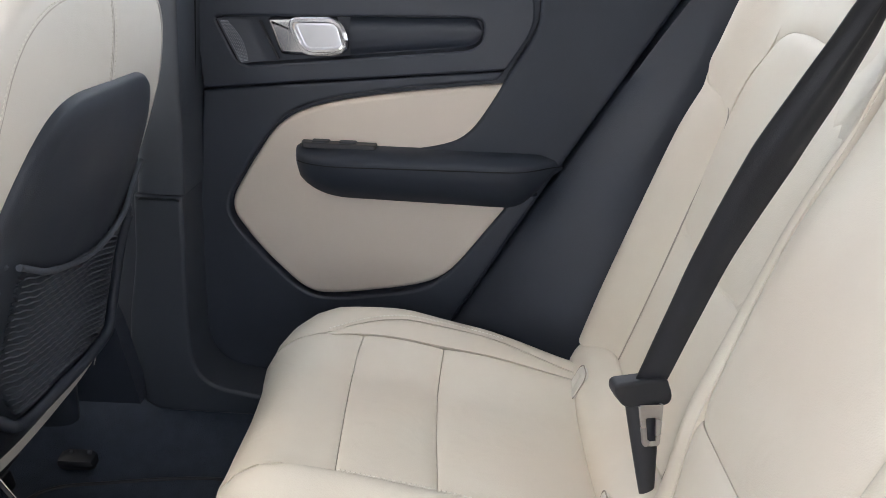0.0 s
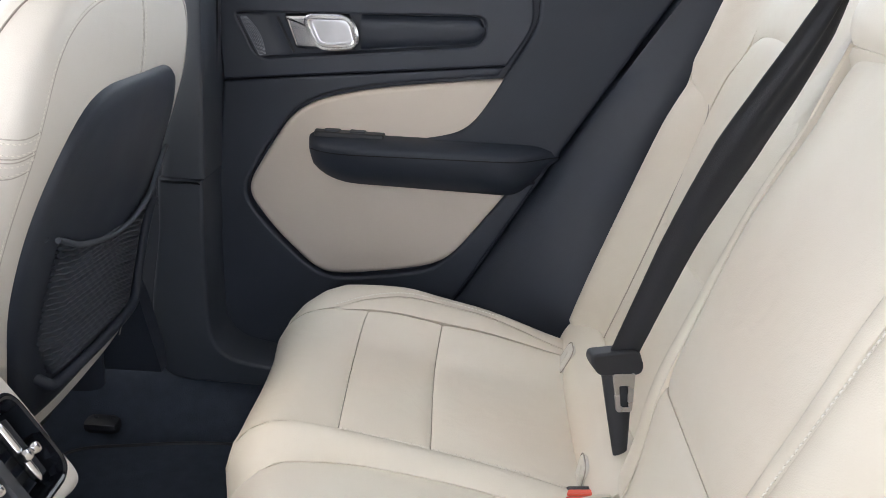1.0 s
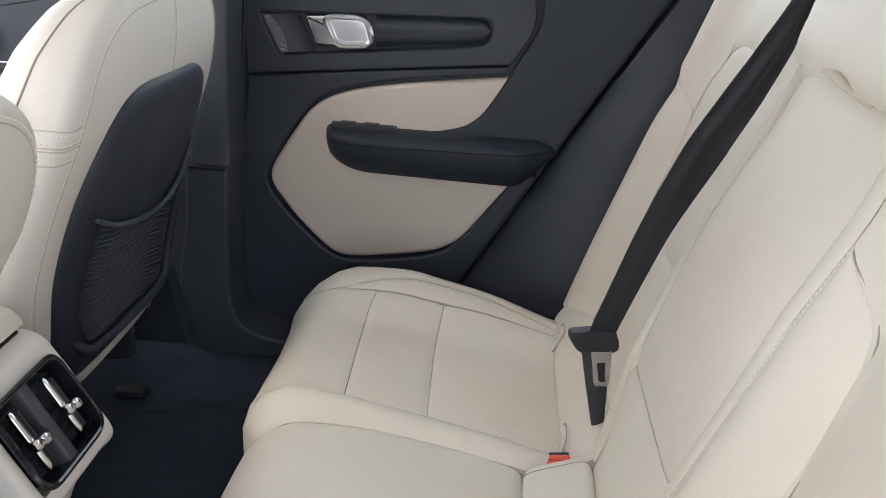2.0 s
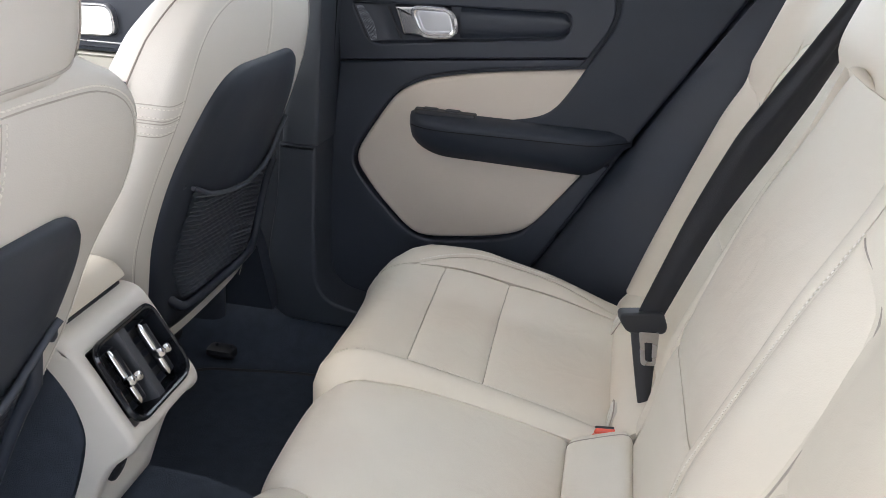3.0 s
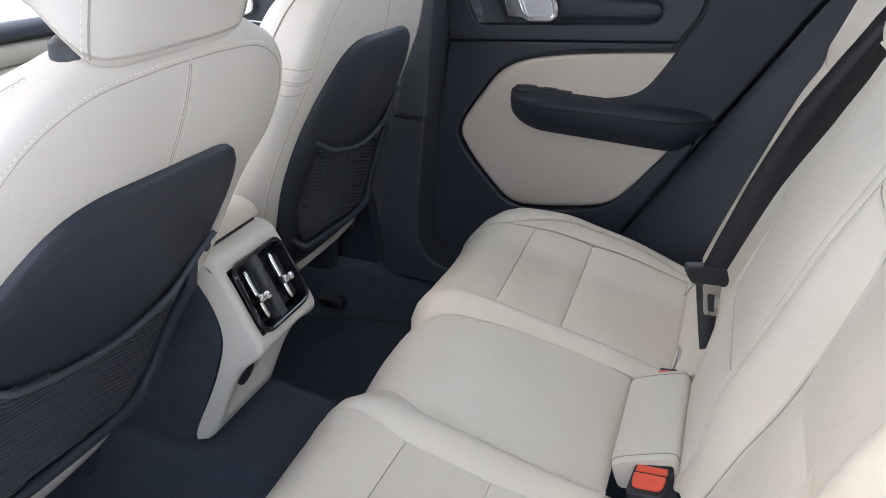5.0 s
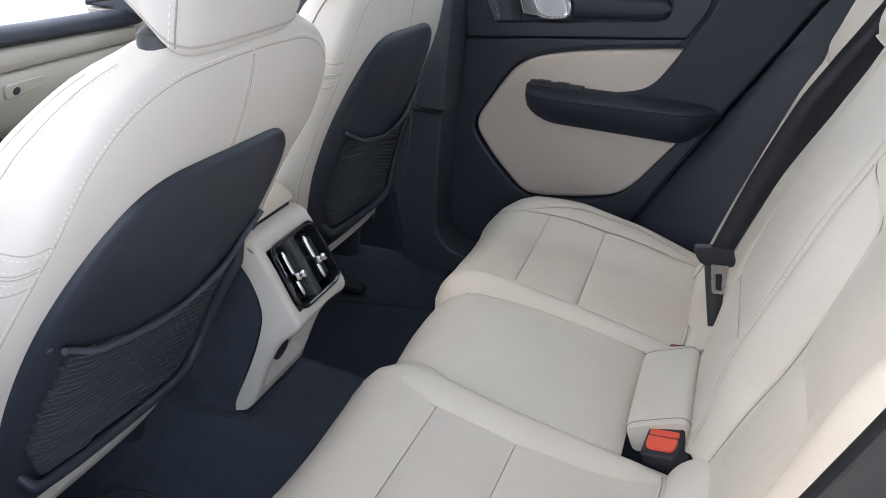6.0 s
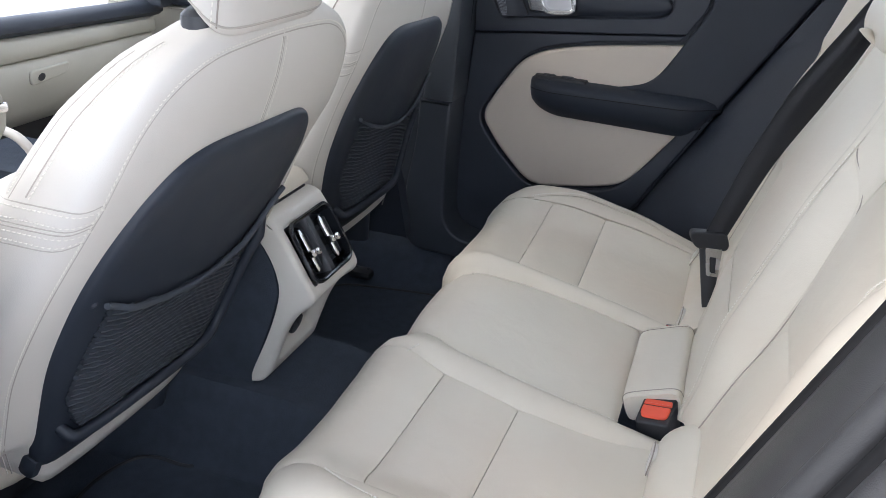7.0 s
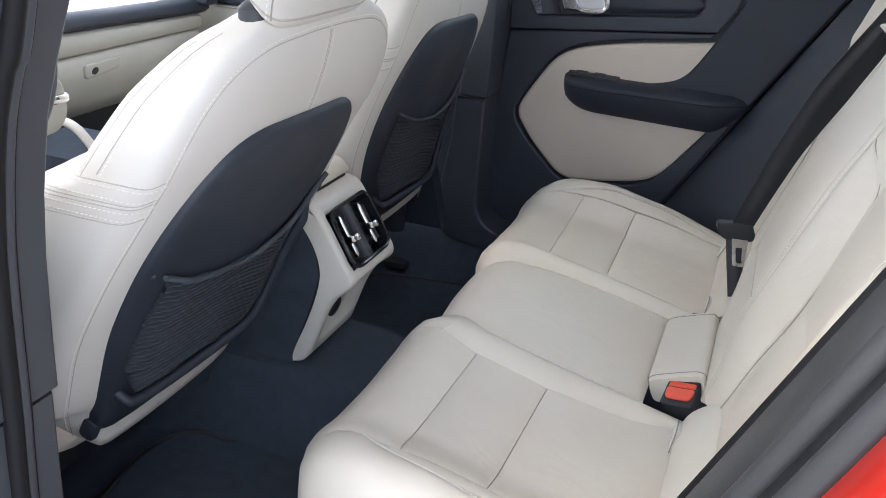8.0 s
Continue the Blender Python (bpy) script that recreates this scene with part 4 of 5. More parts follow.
    CORD = [(p[0], p[1]) for p in spline([(-0.165, 0.536), (-0.12, 0.518), (-0.06, 0.502), (0.0, 0.492), (0.05, 0.496), (0.09, 0.512), (0.125, 0.536), (0.15, 0.558)], 6)]

    def net_foot(v):
        return 0.352 - 0.05 * v + 0.05 * step(-0.125, -0.16, v) + 0.06 * step(0.115, 0.150, v)

    def sunk(v):
        return 0.009 * step(0.08, 0.15, v) + 0.007 * step(-0.125, -0.157, v)
    loops = []
    for j in range(15):
        w = j / 14
        loops.append([rear(v, net_foot(v) * (1 - w) + net_top(v) * w, 0.0125 + 0.004 * w - sunk(v)) for v in np.linspace(-0.160, 0.150, 41)])
    loft("net_backing", loops, BLACK_MATT, sh, "black pocket lining", closed=False)
    verts, faces = [], []
    for j in range(40):
        z0, r, run = 0.352 + 0.0070 * j, 0.0019, []
        for i in range(121):
            v = -0.152 + 0.290 * i / 120
            z = z0 - 0.10 * (v + 0.158) - 0.34 * max(0, v - 0.01) ** 1.25 + 0.0006 * math.sin(i * 0.9 + math.pi * (j % 2)) + 0.0006 * noise.noise(Vector((j * 0.7, v * 25, cy)))
            inside = net_foot(v) + 0.001 < z < net_top(v) - 0.001
            if inside:
                run.append((v, z))
            if run and (not inside or i == 120):
                k0 = len(verts)
                for n_at, (v1, z1) in enumerate(run):
                    w = (z1 - 0.35) / 0.18
                    for a, d in ((-r, 0.0125), (-r * 0.5, 0.0215), (r * 0.5, 0.0215), (r, 0.0125)):
                        verts.append(rear(v1, z1 + a, d - sunk(v1) + 0.004 * w))
                for q in range(len(run) - 1):
                    for c4 in range(3):
                        a = k0 + q * 4 + c4
                        faces.append((a, a + 1, a + 5, a + 4))
                run = []
    tagged(link("elastic_net", verts, faces, NET, sh, "ruched black elastic net pocket"), kind="stuff")
    tube("net_top_cord", [rear(v, net_top(v), 0.0245 - 1.1 * sunk(v)) for v in np.linspace(-0.163, 0.148, 60)], 0.0034, NET, sh, "thick elastic cord along the net's edge")
    tube("net_rivet", [rear(-0.170, 0.536, 0.006 + 0.006 * t) for t in np.linspace(0, 1, 4)], [0.005, 0.005, 0.004, 0.0005], BLACK, sh, n=12)
    hoop = spline([(-0.146, 0.366), (-0.128, 0.350), (-0.05, 0.345), (0.06, 0.341), (0.108, 0.343), (0.132, 0.354), (0.146, 0.380), (0.154, 0.43), (0.161, 0.48), (0.165, 0.525)], 8)
    tube("net_frame", [rear(p[0], p[1], -0.006 + (0.029 - 0.006 * step(0.11, 0.16, p[0])) * min(1, k / 6, (len(hoop) - 1 - k) / 8)) for k, p in enumerate(hoop)], 0.0070, BLACK_SOFT, sh, n=10)
    tube("net_clip", [rear(0.166 - 0.002 * t, 0.522 + t * 0.016, 0.012 - 0.005 * t) for t in np.linspace(0, 1, 6)], [0.003, 0.0045, 0.005, 0.0045, 0.0035, 0.001], BLACK, sh, n=10)
    # foot of the shell that wraps the outboard corner
    block("shell_foot", (0.022, 0.016, 0.030), Matrix.Translation(rear(out * 0.150, 0.302, -0.004)) @ pose(0, 0, 0, 0, 25, 0), BLACK_SOFT, sh, 0.007)
    # cushion of the seat with its base and rails
    loops = []
    for k in range(21):
        w = k / 20
        x = -0.42 - 0.50 * w
        half = 0.200 * (1 - (abs(2 * w - 1)) ** 10 * 0.35)
        h = 0.075 * (1 - (abs(2 * w - 1)) ** 8 * 0.7)
        loops.append([base @ q for q in ring(Vector((x, 0, 0.30 + 0.05 * w)), Vector((0, 1, 0)), Vector((0, 0, 1)), half, h, 28, 4)])
    loft("seat_cushion", loops, LEATHER, seat)
    loops = []
    for k in range(17):
        x = -0.40 - 0.50 * k / 16
        loops.append([base @ Vector((x, out * (0.214 + 0.036 * c), z)) for c, z in ((0.0, 0.17), (0.7, 0.17), (1.0, 0.20), (1.0, 0.29 - 0.03 * (k / 16)), (0.85, 0.315 - 0.03 * (k / 16)), (0.0, 0.33 - 0.03 * (k / 16)))])
    loft("side_trim", loops, BLACK, seat, "black plastic seat side trim", sharp=30)
    block("seat_base", (0.36, 0.30, 0.12), base @ pose(-0.72, 0, 0.19), BLACK_MATT, seat, 0.02)
    for s in (-1, 1):
        rail = block("seat_rail", (0.34, 0.035, 0.03), base @ pose(-0.78, s * 0.17, 0.055), BLACK_MATT, seat, 0.006, "black steel seat rail")
        if s > 0:
            cover = block("rail_cover", (0.06, 0.045, 0.022), base @ pose(-0.55, 0.262 if cy > 0 else 0.318, 0.040), BLACK_MATT, rail, 0.012)
            for q in (-0.014, 0.014):
                block("rail_bolt", (0.008, 0.008, 0.008), base @ pose(-0.545 + q, 0.262 if cy > 0 else 0.318, 0.052), GREY_TRIM, cover, 0.004)
    for s in (-1, 1):
        loops = []
        for t in np.linspace(0, 1, 9):
            p = Vector((-0.520 + 0.04 * t, s * 0.165, 0.17 + 0.11 * t))
            loops.append([base @ q for q in ring(p, Vector((1, 0, 0)), Vector((0, 1, 0)), 0.05 - 0.015 * t, 0.022, 14, 3)])
        loft("hinge_cover", loops, BLACK, seat, "black plastic recliner cover")
    # headrest on its collar
    loops = [[base @ q for q in ring(Vector((-0.208, -0.014 * math.copysign(1, -cy), z)), Vector((1, 0, 0)), Vector((0, 1, 0)), rx, ry, 32, 2.5)] for z, rx, ry in ((0.762, 0.026, 0.100), (0.791, 0.026, 0.100), (0.796, 0.020, 0.093))]
    loft("headrest_collar", loops, GREY_TRIM, seat, "dark grey plastic headrest collar")
    def pad(w, th):
        z = 0.773 + 0.208 * w
        edge = (1 - abs(2 * w - 1) ** 9) ** 0.5 if w not in (0, 1) else 0.0
        f = 0.80 + 0.20 * edge
        c, s = math.cos(th), math.sin(th)
        return base @ Vector((-0.233 + 0.022 * w + 0.062 * f * math.copysign(abs(c) ** 0.5, c), -0.016 * math.copysign(1, -cy) + (0.122 - 0.014 * w) * f * math.copysign(abs(s) ** 0.5, s), z + (1 - w) ** 3 * (0.026 * abs(s) ** 5 + 0.022 * step(0.1, 0.8, 1 - math.copysign(abs(c) ** 0.5, c)) + 0.055 * step(0.8, 2.0, 1 - math.copysign(abs(c) ** 0.5, c)))))
    ws = [0, 0.01, 0.03, 0.06, 0.1] + list(np.linspace(0.15, 0.85, 15)) + [0.9, 0.94, 0.97, 0.99, 1]
    loft("headrest", [[pad(w, 2 * math.pi * k / 56) for k in range(56)] for w in ws], LEATHER_SKYLIT, seat, "cream leather headrest", sharp=80)
    tube("seam", [pad(0.045, 2 * math.pi * k / 80) for k in range(80)], 0.0012, SOFT_SEAM, seat, n=6, closed=True)
    for s in (1, -1):
        line = [pad(w, s * 0.80) + Vector((0.0010, 0, 0)) for w in np.linspace(0.03, 0.94, 40)]
        tube("seam", line, 0.0008, SEAM, seat, n=6)
        stitches("stitching", [p + Vector((-0.003, s * 0.004, 0)) for p in line], [Vector((0.6, s * 0.8, 0))] * len(line), seat)
    # small woven tag in the side seam
    p, n = onback(0.668, -1.62 * out, 0.0)
    block("side_tag", (0.008, 0.002, 0.010), Matrix.Translation(p + n * 0.004) @ n.to_track_quat("X", "Z").to_matrix().to_4x4(), BLACK_MATT, seat, 0.0008, "small black woven tag")
    return seat


front_seat(-0.02, -0.353, "cream leather front seat with black net-pocket back shell", 0.0, 0.17)
front_seat(-0.106, 0.355, "cream leather front seat beside the closed doors", 0.22, 0.07)

# ---- centre console ----
console = thing("centre_console", "cream plastic centre console with rear air vents", "console")
CY = -0.004
FACE = Matrix.Translation((-0.3280, CY, 0.3915)) @ pose(0, 0, 0, 0, -31, 0)   # x out of the vent face, y across, z up along it


FACE_INV = FACE.inverted()


def on_face(u, v, d):
    return FACE @ Vector((d, u, v))


# rear line from the top forwards round the vent face to the foot, and the front edge of the side cheek
REAR = [(-0.60, 0.450), (-0.45, 0.451), (-0.405, 0.451), (-0.382, 0.450), (-0.368, 0.445), (-0.3585, 0.434), (-0.343, 0.411), (-0.328, 0.386), (-0.313, 0.361), (-0.303, 0.345), (-0.300, 0.334), (-0.304, 0.324), (-0.315, 0.314), (-0.328, 0.301), (-0.339, 0.284), (-0.349, 0.262), (-0.358, 0.237), (-0.366, 0.214), (-0.374, 0.192), (-0.386, 0.178)]
CHEEK = [(-0.402, 0.176), (-0.402, 0.189), (-0.392, 0.216), (-0.379, 0.248), (-0.366, 0.285), (-0.357, 0.320), (-0.355, 0.345), (-0.362, 0.372), (-0.375, 0.397), (-0.394, 0.420), (-0.42, 0.434), (-0.60, 0.44)]
rear_line = even([Vector((p[0], 0, p[1])) for p in spline(REAR, 6)], 190)
cheek_line = even([Vector((p[0], 0, p[1])) for p in spline(CHEEK, 6)], 50)
loops = []
HALF = 0.0795
for k in range(97):
    w = -1 + 2 * k / 96
    y = HALF * w
    edge = 0.007 * max(0, (abs(w) - 0.90) / 0.10) ** 2.2
    loop = []
    for p in rear_line:
        # hollow under the lip between the two cheeks, with the socket in it
        hollow = (0.017 + 0.016 * bump(p.z, 0.305, 0.022)) * step(0.066, 0.046, abs(y)) * step(0.334, 0.316, p.z) * step(0.205, 0.230, p.z) if p.x > -0.39 else 0.0
        # well behind the vent
        q = FACE_INV @ Vector((p.x, CY + y, p.z))
        well = 0.034 * step(0.0635, 0.0600, abs(y)) * step(0.0475, 0.0440, abs(q.z)) if abs(q.x) < 0.02 else 0.0
        loop.append(Vector((p.x - hollow - edge * (1 if p.z < 0.442 else 0.3) - well * 0.857, CY + y, p.z - edge * (1 if p.z > 0.44 else 0) + hollow * 0.2 - well * 0.515)))
    loop += [Vector((p.x, CY + y, p.z)) for p in cheek_line]
    loops.append(loop)
loft("housing", loops, CREAM_PLASTIC, console, sharp=60)
# carpeted tunnel side that the cheek wraps
rows = []
for k in range(13):
    w = -1 + 2 * k / 12
    rows.append([Vector((x, CY + 0.0765 * w, z)) for x, z in ((-0.95, 0.44), (-0.42, 0.438), (-0.39, 0.414), (-0.367, 0.375), (-0.358, 0.335), (-0.372, 0.28), (-0.39, 0.23), (-0.404, 0.16), (-0.404, 0.12), (-0.95, 0.12))])
loft("console_side", rows, CARPET, console, "black carpeted console side", sharp=30)
# padded armrest lid above the housing, closed over a dark gap
rows = []
for k in range(25):
    w = -1 + 2 * k / 24
    e = 0.010 * abs(w) ** 8
    rows.append([Vector((x, CY + 0.073 * w, z - (e if z > 0.47 else 0))) for x, z in ((-0.74, 0.4535), (-0.389, 0.4535), (-0.385, 0.4575), (-0.387, 0.473), (-0.395, 0.482), (-0.412, 0.486), (-0.74, 0.490))])
loft("armrest_lid", rows, LEATHER, console, "cream leather armrest lid", sharp=50)
# solid black strip drawn for the shade in the gap below the lid
block("lid_gap_shade", (0.20, 0.128, 0.004), pose(-0.4865, CY, 0.4520), BLACK_MATT, console, 0.001, "black strip standing for the shade under the armrest lid")
# vent: thin gloss frame, dark well, grey divider, chrome vanes with their sliders
bez = rounded([(-0.0665, -0.0500, 0.026), (0.0665, -0.0500, 0.026), (0.0635, 0.0505, 0.020), (-0.0635, 0.0505, 0.020)], 8)
hole = rounded([(-0.0605, -0.0445, 0.022), (0.0605, -0.0445, 0.022), (0.0575, 0.0450, 0.016), (-0.0575, 0.0450, 0.016)], 8)
vent = ring_plate("vent_bezel", bez, hole, on_face, 0.006, GLOSS_BLACK, console, 0.0025, 0.034, "gloss black air vent surround")
plate("vent_back", hole, on_face, -0.026, BLACK_MATT, vent, 0.001, back=-0.030)
rows = []
for v in np.linspace(-0.044, 0.0445, 9):
    rows.append([on_face(u, v, d) for u, d in ((-0.010, -0.026), (-0.0085, -0.004), (-0.006, -0.001), (0.006, -0.001), (0.0085, -0.004), (0.010, -0.026))])
loft("divider", rows, GREY_TRIM, vent, "dark grey divider between the vents", closed=False)
for s in (-1, 1):
    for k in range(5):
        block("louvre", (0.011, 0.046, 0.0014), FACE @ pose(-0.019, s * 0.0335, -0.034 + 0.017 * k, 0, 25), BLACK, vent, 0.0004)
    rows = []
    for v in np.linspace(-0.034, 0.034, 25):
        e = 1 - 0.5 * (abs(v) / 0.034) ** 10
        rows.append(ring(on_face(s * 0.0325 - 0.002, v, -0.004), FACE.to_3x3() @ Vector((0, 1, 0)), FACE.to_3x3() @ Vector((1, 0, 0)), 0.0047 * e, 0.0050 * e, 16, 3))
    loft("vent_vane", rows, CHROME, vent, "chrome vertical vent vane")
    block("vane_slot", (0.016, 0.0018, 0.060), FACE @ pose(-0.006, s * 0.0325 + 0.0045, 0), BLACK_MATT, vent, 0.0004)
    rows = []
    for u in np.linspace(-0.0125, 0.0125, 17):
        e = (1 - 0.35 * (abs(u) / 0.0125) ** 6) * (1 - 0.22 * bump(u, 0, 0.004))
        rows.append(ring(on_face(s * 0.0325 + 0.001 + u, -0.006 - 0.10 * u, 0.0035), FACE.to_3x3() @ Vector((0, 0, 1)), FACE.to_3x3() @ Vector((1, 0, 0)), 0.0065 * e, 0.0060 * e, 16, 3))
    loft("vent_slider", rows, CHROME, vent, "chrome vent slider")
sock = thing("power_socket", "small round black covered power socket", "socket")
SOCK = Matrix.Translation((-0.3600, CY - 0.018, 0.256)) @ pose(0, 0, 0, 0, 18, 0)
loft("cover", [[SOCK @ q for q in ring(Vector((d, 0, 0)), Vector((0, 1, 0)), Vector((0, 0, 1)), r, r * 1.12, 28)] for d, r in ((-0.02, 0.0165), (0.001, 0.0165), (0.003, 0.0150), (0.0035, 0.0))], BLACK_MATT, sock)
block("finger_dimple", (0.002, 0.005, 0.005), SOCK @ pose(0.0036, 0.003, 0.003), GREY_TRIM, sock, 0.0008)

# ---- seat belt over the backrest ----
belt = thing("seat_belt", "black webbing seat belt with buckle tongue on cream backrest", "seat belt")
BELT = [(0.226, 0.186, 0.440, 0.0157), (0.249, 0.186, 0.512, 0.0176), (0.272, 0.188, 0.577, 0.0200), (0.309, 0.190, 0.660, 0.0258), (0.339, 0.191, 0.720, 0.0245), (0.366, 0.192, 0.775, 0.0205), (0.384, 0.194, 0.820, 0.0125), (0.402, 0.196, 0.870, 0.0110)]
mids = even(spline([b[:3] for b in BELT], 8), 60)
COLS = [-1 + k / 6 for k in range(13)]
rows = []
for k, p in enumerate(mids):
    w = k / 60
    run = mids[min(k + 1, 60)] - mids[max(k - 1, 0)]
    a = Vector((0.92, 0.25 + 0.2 * w, -0.38)).normalized() * float(np.interp(p.z, [b[2] for b in BELT], [b[3] for b in BELT]))
    nn = a.cross(run).normalized()
    nn = nn if nn.y < 0 else -nn
    # soft lengthwise folds that grow towards the shoulder
    fold = [0.0022 * math.sin(3.1 * c + 2.2 * w + 0.6) * (0.35 + w) + 0.0016 * math.sin(7 * c - 5 * w) * step(0.3, 0.8, w) - 0.005 * c * c * step(0.6, 0.95, w) for c in COLS]
    front = [p + a * c + nn * (f + 0.0007) for c, f in zip(COLS, fold)]
    rear_side = [p + a * c + nn * (f - 0.0007) for c, f in zip(COLS, fold)]
    rows.append(front + rear_side[::-1])
loft("webbing", rows, WEB, belt)
T = Matrix.Translation((0.222, 0.186, 0.436)) @ pose(0, 0, 0, 0, 3, 14)
head = plate("belt_end", rounded([(-0.021, -0.017, 0.008), (0.0245, -0.0155, 0.006), (0.027, -0.006, 0.006), (0.018, 0.0135, 0.006), (-0.033, 0.0085, 0.005), (-0.033, -0.001, 0.006)], 5), lambda u, v, d: T @ Vector((u, -d, v)), 0.008, BLACK_MATT, belt, 0.003, "black plastic tongue holder", back=-0.008)
outer_t = rounded([(0.003, -0.057, 0.004), (0.0205, -0.057, 0.004), (0.0165, -0.012, 0.002), (-0.0085, -0.012, 0.002)], 4)
inner_t = rounded([(0.0068, -0.051, 0.002), (0.0152, -0.051, 0.002), (0.0110, -0.026, 0.002), (0.0010, -0.026, 0.002)], 4)


def on_tongue(u, v, d):
    return T @ Vector((u, -d - 0.009, v))


loft("tongue", [[on_tongue(q.x, q.y, d) for q in lp] for lp, d in ((inner_t, 0.0), (outer_t, 0.0), (outer_t, 0.002), (shrink(outer_t, 0.0007), 0.0027), (shrink(inner_t, -0.0007), 0.0027), (inner_t, 0.002), (inner_t, 0.0))], STEEL, belt, "steel buckle tongue with a slot", caps=False, sharp=30)
loops = []
for w in np.linspace(0, 1, 21):
    p = Vector((0.222 + 0.018 * w, 0.194 - 0.022 * w, 0.425 - 0.140 * w))
    loops.append(ring(p, Vector((1, 0, 0)), Vector((0, 1, 0)), 0.0008 + 0.0165 * (1 - w) ** 0.75, 0.0075 - 0.004 * w, 16))
loft("stalk", loops, BLACK_MATT, belt, "black buckle stalk boot")

# ---- red buckles between the cushions ----
def buckle(m, label):
    b = thing("belt_buckle", label, "seat belt buckle", "rear belt buckles")
    at = lambda u, v, d: m @ (Vector((u, v, d)) * 0.80)
    plate("case", rounded([(-0.027, -0.032, 0.008), (0.027, -0.032, 0.008), (0.0265, 0.031, 0.005), (-0.0265, 0.031, 0.005)], 5), at, 0.012, BLACK_MATT, b, 0.004, "black buckle case", back=-0.075)
    plate("button", rounded([(-0.019, -0.021, 0.008), (0.019, -0.021, 0.008), (0.0225, -0.010, 0.004), (0.0225, 0.005, 0.003), (-0.0225, 0.005, 0.003), (-0.0225, -0.010, 0.004)], 4), at, 0.0155, RED_PLASTIC, b, 0.002, "orange red press button", back=0.010)
    plate("button_bar", rounded([(-0.0225, 0.0085, 0.002), (0.0225, 0.0085, 0.002), (0.0215, 0.020, 0.003), (-0.0215, 0.020, 0.003)], 4), at, 0.0145, RED_PLASTIC, b, 0.002, back=0.010)
    return b


buckle(Matrix.Translation((0.196, -0.108, 0.297)) @ pose(0, 0, 0, 16, -10, -10), "black belt buckle with orange red button")
buckle(Matrix.Translation((0.197, 0.140, 0.284)) @ pose(0, 0, 0, 6, -14, -14), "black belt buckle half sunk beside the cushion")
# armrest hinge block behind the middle cushion
loops = []
for w in np.linspace(0, 1, 21):
    y = -0.092 + 0.205 * w
    e = 1 - 0.10 * abs(2 * w - 1) ** 14
    loops.append([Vector((0.189, y, 0.297)) + q for q in ring(Vector((0, 0, 0)), Vector((0.93, 0, 0.35)), Vector((-0.35, 0, 0.93)), 0.040 * e, 0.020 * e, 32, 5)])
hp = thing("armrest_pad", "small cream leather pad behind the middle cushion", "seat pad")
loft("cover", loops, LEATHER, hp)
for k in (1, 19):
    tube("seam", loops[k], 0.0009, SEAM, hp, n=6, closed=True, up=Vector((0, 1, 0)))

# middle headrest
mh = thing("middle_headrest", "cream leather middle rear headrest", "headrest")
loops = []
for k in range(21):
    w = k / 20
    f = (1 - abs(2 * w - 1) ** 8 * 0.15)
    loops.append([Vector((0.374 + 0.05 * w, -0.027, 0.768 + 0.15 * w)) + q for q in ring(Vector((0, 0, 0)), Vector((1, 0, -0.3)).normalized(), Vector((0, 1, 0)), 0.042 * f, 0.117 * f, 56, 7)])
loft("pad", loops, LEATHER, mh)
tube("strap_loop", spline([Vector((0.356, -0.074, 0.770)), Vector((0.340, -0.072, 0.780)), Vector((0.331, -0.058, 0.788)), Vector((0.334, -0.042, 0.787)), Vector((0.346, -0.036, 0.778)), Vector((0.356, -0.034, 0.772))], 6), 0.0065, LEATHER, mh, "cream leather pull loop", flat=0.35)

# ---- far front door, dashboard and windscreen beyond ----
fd = thing("front_door", "closed front car door with chrome pull above cream panel", "car door")
on_fd = wall_y(0.70)
plate("lower_panel", rounded([(-0.66, 0.0, 0.01), (-0.45, 0.0, 0.01), (-0.45, 0.592, 0.004), (-0.64, 0.589, 0.004)], 4), on_fd, 0.026, BLACK, fd, 0.006, "charcoal lower door panel", back=-0.09)
plate("door_panel", rounded([(-1.30, 0.06, 0.03), (-0.67, 0.06, 0.03), (-0.645, 0.5755, 0.004), (-1.30, 0.568, 0.004)], 4), on_fd, 0.03, SHADED_CREAM, fd, 0.006, "cream door panel", back=-0.09)
plate("upper_panel", rounded([(-1.30, 0.572, 0.004), (-0.45, 0.583, 0.004), (-0.44, 0.76, 0.01), (-1.30, 0.70, 0.01)], 4), on_fd, 0.036, BLACK, fd, 0.006, "charcoal upper door panel", back=-0.09)
tube("trim_line", [on_fd(-1.09 + 0.64 * k / 12, 0.5925 + 0.0085 * k / 12, 0.0365) for k in range(13)], 0.0016, STEEL, fd)
fo = rounded([(-0.930, 0.660, 0.022), (-0.775, 0.667, 0.022), (-0.768, 0.611, 0.022), (-0.910, 0.604, 0.022)], 8)
fi = rounded([(-0.926, 0.656, 0.019), (-0.779, 0.663, 0.019), (-0.772, 0.616, 0.019), (-0.906, 0.609, 0.019)], 8)
fh = ring_plate("door_handle", fo, fi, on_fd, 0.050, STEEL, fd, 0.002, 0.012, "chrome front door pull")
plate("cup", fi, on_fd, 0.0475, ALU, fh, 0.003, "pale satin metal cup, bright in place of mirrored sky", back=0.037)
fd.rotation_euler.z = TURN_FAR
dash = thing("dashboard", "charcoal topped dashboard with cream glovebox panel", "dashboard")
DX = -1.085


def dash_rows(prof, y0, y1):
    return [[Vector((DX + dx, y0 + (y1 - y0) * k / 20, z - 0.03 * (y0 + (y1 - y0) * k / 20 - 0.24) * step(0.55, 0.56, z))) for dx, z in prof] for k in range(21)]


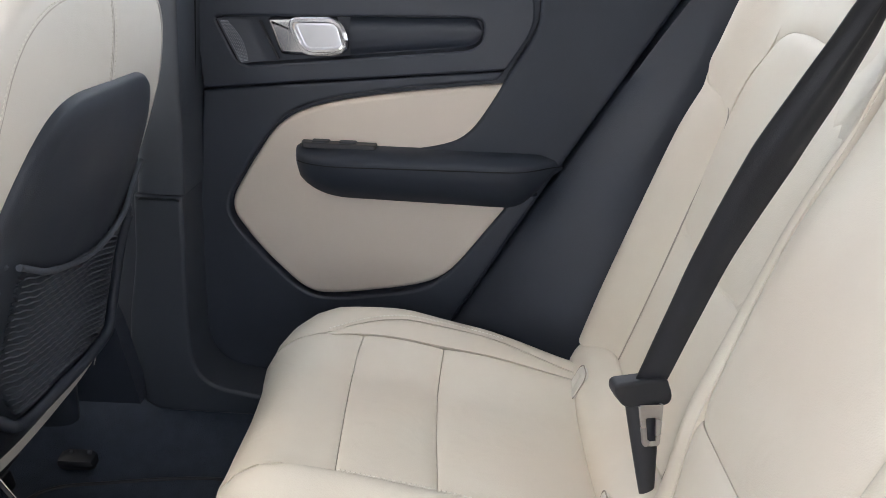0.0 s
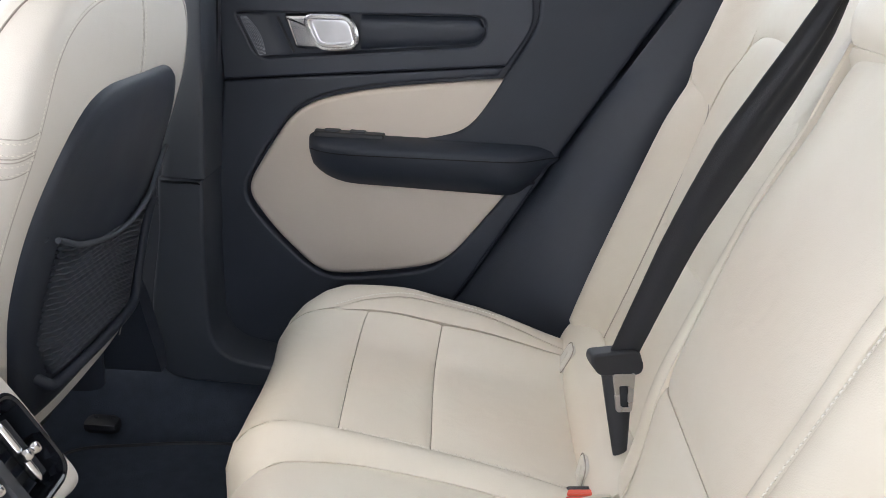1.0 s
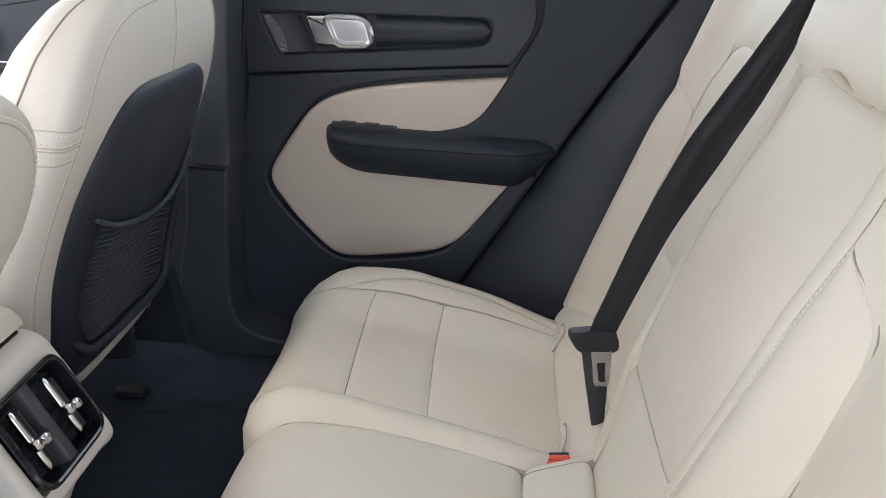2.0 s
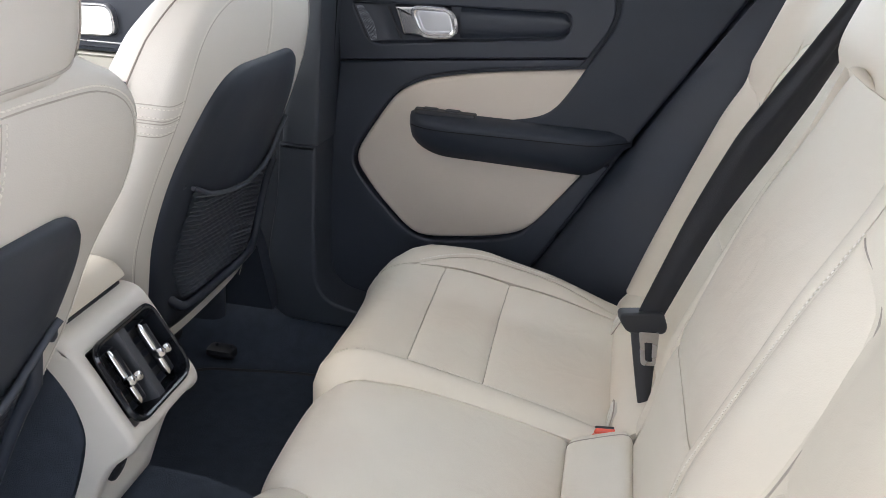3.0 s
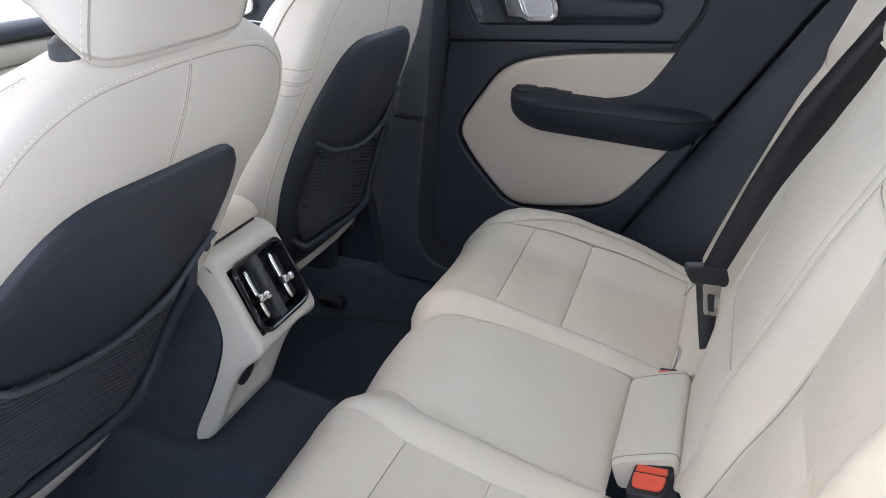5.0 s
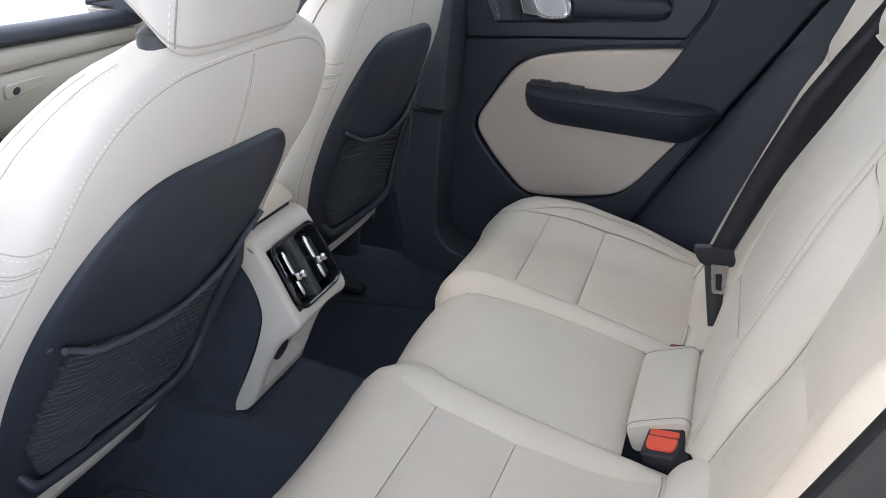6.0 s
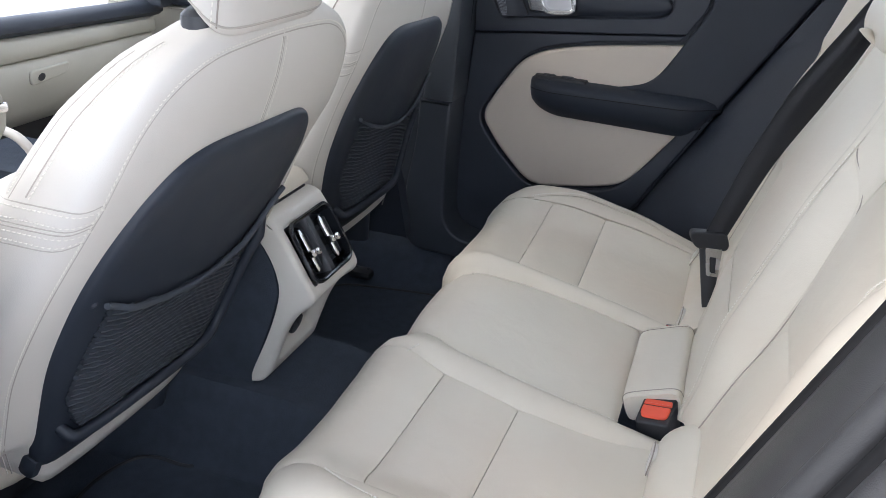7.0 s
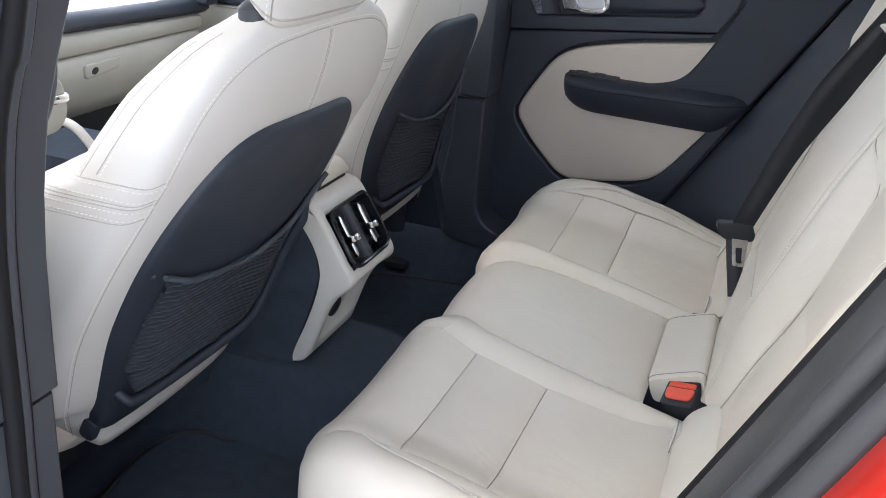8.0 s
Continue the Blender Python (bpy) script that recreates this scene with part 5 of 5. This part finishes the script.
loft("dash_top", dash_rows([(-0.40, 0.44), (-0.06, 0.594), (-0.025, 0.602), (-0.005, 0.600), (0.004, 0.592), (0.004, 0.576), (-0.008, 0.567), (-0.40, 0.41)], -0.70, 0.70), BLACK, dash, "charcoal padded dashboard top")
loft("glovebox_upper", dash_rows([(-0.06, 0.563), (-0.006, 0.563), (0.0, 0.556), (0.002, 0.525), (-0.004, 0.519), (-0.06, 0.519)], -0.20, 0.67), SHADED_CREAM, dash, "cream upper dash panel")
lid = loft("glovebox_lid", dash_rows([(-0.06, 0.5165), (-0.004, 0.5165), (0.001, 0.511), (0.0, 0.47), (-0.008, 0.42), (-0.028, 0.388), (-0.06, 0.38)], -0.20, 0.66), SHADED_CREAM, dash, "cream glovebox lid")
hook = plate("bag_hook", rounded([(0.262, 0.468, 0.012), (0.365, 0.478, 0.012), (0.375, 0.500, 0.010), (0.262, 0.498, 0.010)], 6), lambda u, v, d: Vector((DX + d, u, v)), 0.006, SHADED_CREAM, lid, 0.003, "recessed cream bag hook", back=-0.003)
loft("hook_slot", [ring(Vector((DX + d, 0.290, 0.483)), Vector((0, 1, 0.3)).normalized(), Vector((0, -0.3, 1)).normalized(), r, r * 0.7, 16) for d, r in ((0.004, 0.010), (0.0068, 0.010), (0.0072, 0.006))], BLACK_MATT, hook)
plate("side_vent", rounded([(0.655, 0.575, 0.01), (0.70, 0.575, 0.006), (0.70, 0.66, 0.006), (0.655, 0.64, 0.01)], 4), lambda u, v, d: Vector((DX + 0.01 + d, u, v)), 0.02, BLACK, dash, 0.004, "black side air vent", back=-0.05)
block("lower_dash", (0.20, 1.38, 0.30), pose(DX - 0.16, 0, 0.25), BLACK_MATT, dash, 0.03, "black footwell panel")
# steering wheel with its cream column pod
wheel = thing("steering_wheel", "dark grey steering wheel with chrome inlay and cream column cover", "steering wheel")
hub = Matrix.Translation((-0.750, -0.372, 0.705)) @ pose(0, 0, 0, 0, -22, 0)
tube("rim", [hub @ Vector((0, 0.185 * math.cos(a), 0.185 * math.sin(a))) for a in np.linspace(0, 2 * math.pi, 64, endpoint=False)], 0.014, GREY_TRIM, wheel, "dark grey leather rim", n=12, up=hub.to_3x3() @ Vector((1, 0, 0)), closed=True)
tube("rim_inlay", [hub @ Vector((0.012, 0.183 * math.cos(a), 0.183 * math.sin(a))) for a in np.linspace(-0.35, 0.45, 24)], 0.005, CHROME, wheel, "curved chrome inlay", n=10)
loft("column_cover", [ring(Vector((-0.86 + 0.14 * w, -0.207, 0.570)), Vector((0, 1, 0)), Vector((0, 0, 1)), 0.043 * f, 0.046 * f, 32, 2.6) for w, f in ((0, 0.9), (0.5, 1.0), (0.8, 1.0), (0.93, 0.93), (1.0, 0.72))], SHADED_CREAM, wheel, "cream steering column cover")
block("column_switch", (0.012, 0.040, 0.014), pose(-0.722, -0.192, 0.578), CHROME, wheel, 0.004, "chrome column switch")
block("wheel_boss", (0.05, 0.15, 0.11), hub @ pose(-0.01, 0, 0), GREY_TRIM, wheel, 0.02, "dark grey wheel boss")
for y in (-0.125, 0.125):
    block("spoke", (0.02, 0.12, 0.03), hub @ pose(0, y, 0), GREY_TRIM, wheel, 0.008)
# gear selector and the cream rail of the tunnel
gear = thing("gear_selector", "grey ribbed gear selector on the tunnel console", "gear selector")
for k in range(7):
    loft("rib", [ring(Vector((-0.905 + 0.0095 * k, -0.035, 0.408 - 0.005 * k + h)), Vector((1, 0, 0)), Vector((0, 1, 0)), 0.0038, 0.035, 14, 3) for h in (-0.03, 0.018, 0.022)], GREY_SATIN, gear)
loft("surround", [ring(Vector((-0.885, -0.035, z)), Vector((1, 0, 0)), Vector((0, 1, 0)), a, a * 0.75, 24, 3) for z, a in ((0.36, 0.08), (0.405, 0.08), (0.41, 0.074))], BLACK, gear)
rail = thing("tunnel_rail", "curved cream trim rail along the tunnel console", "console trim")
tube("rail", spline([Vector((-1.05, -0.01, 0.462)), Vector((-0.95, -0.015, 0.482)), Vector((-0.90, -0.02, 0.483)), Vector((-0.855, -0.02, 0.473)), Vector((-0.818, -0.02, 0.441)), Vector((-0.77, -0.02, 0.40)), Vector((-0.68, -0.02, 0.37))], 8), 0.008, CREAM_PLASTIC, rail)
block("tunnel_box", (0.55, 0.13, 0.30), pose(-0.86, -0.01, 0.22), BLACK, gear, 0.02, "black tunnel console body")
# near front door and tailgate close the cabin
nd = tagged(new("wall_front_near"), "closed near front car door", "car door", kind="structure")
plate("door_panel", rounded([(-1.45, -0.1, 0.03), (-0.40, -0.1, 0.03), (-0.36, 0.74, 0.02), (-1.45, 0.68, 0.02)], 4), wall_y(-0.72, 1), 0.03, BLACK, nd, 0.01, back=-0.10)
bk = tagged(new("wall_rear"), "black cloth parcel shelf and tailgate trim", "tailgate", kind="structure")
block("parcel_shelf", (0.55, 1.3, 0.03), pose(0.85, 0, 0.72), CARPET, bk, 0.01)
block("tailgate", (0.05, 1.4, 0.85), pose(1.2, 0, 0.32), BLACK, bk, 0.02)
fw = tagged(new("wall_front"), "black firewall below the dashboard", "firewall", kind="structure")
block("firewall", (0.05, 1.5, 0.75), pose(-1.62, 0, 0.1), BLACK, fw, 0.02)
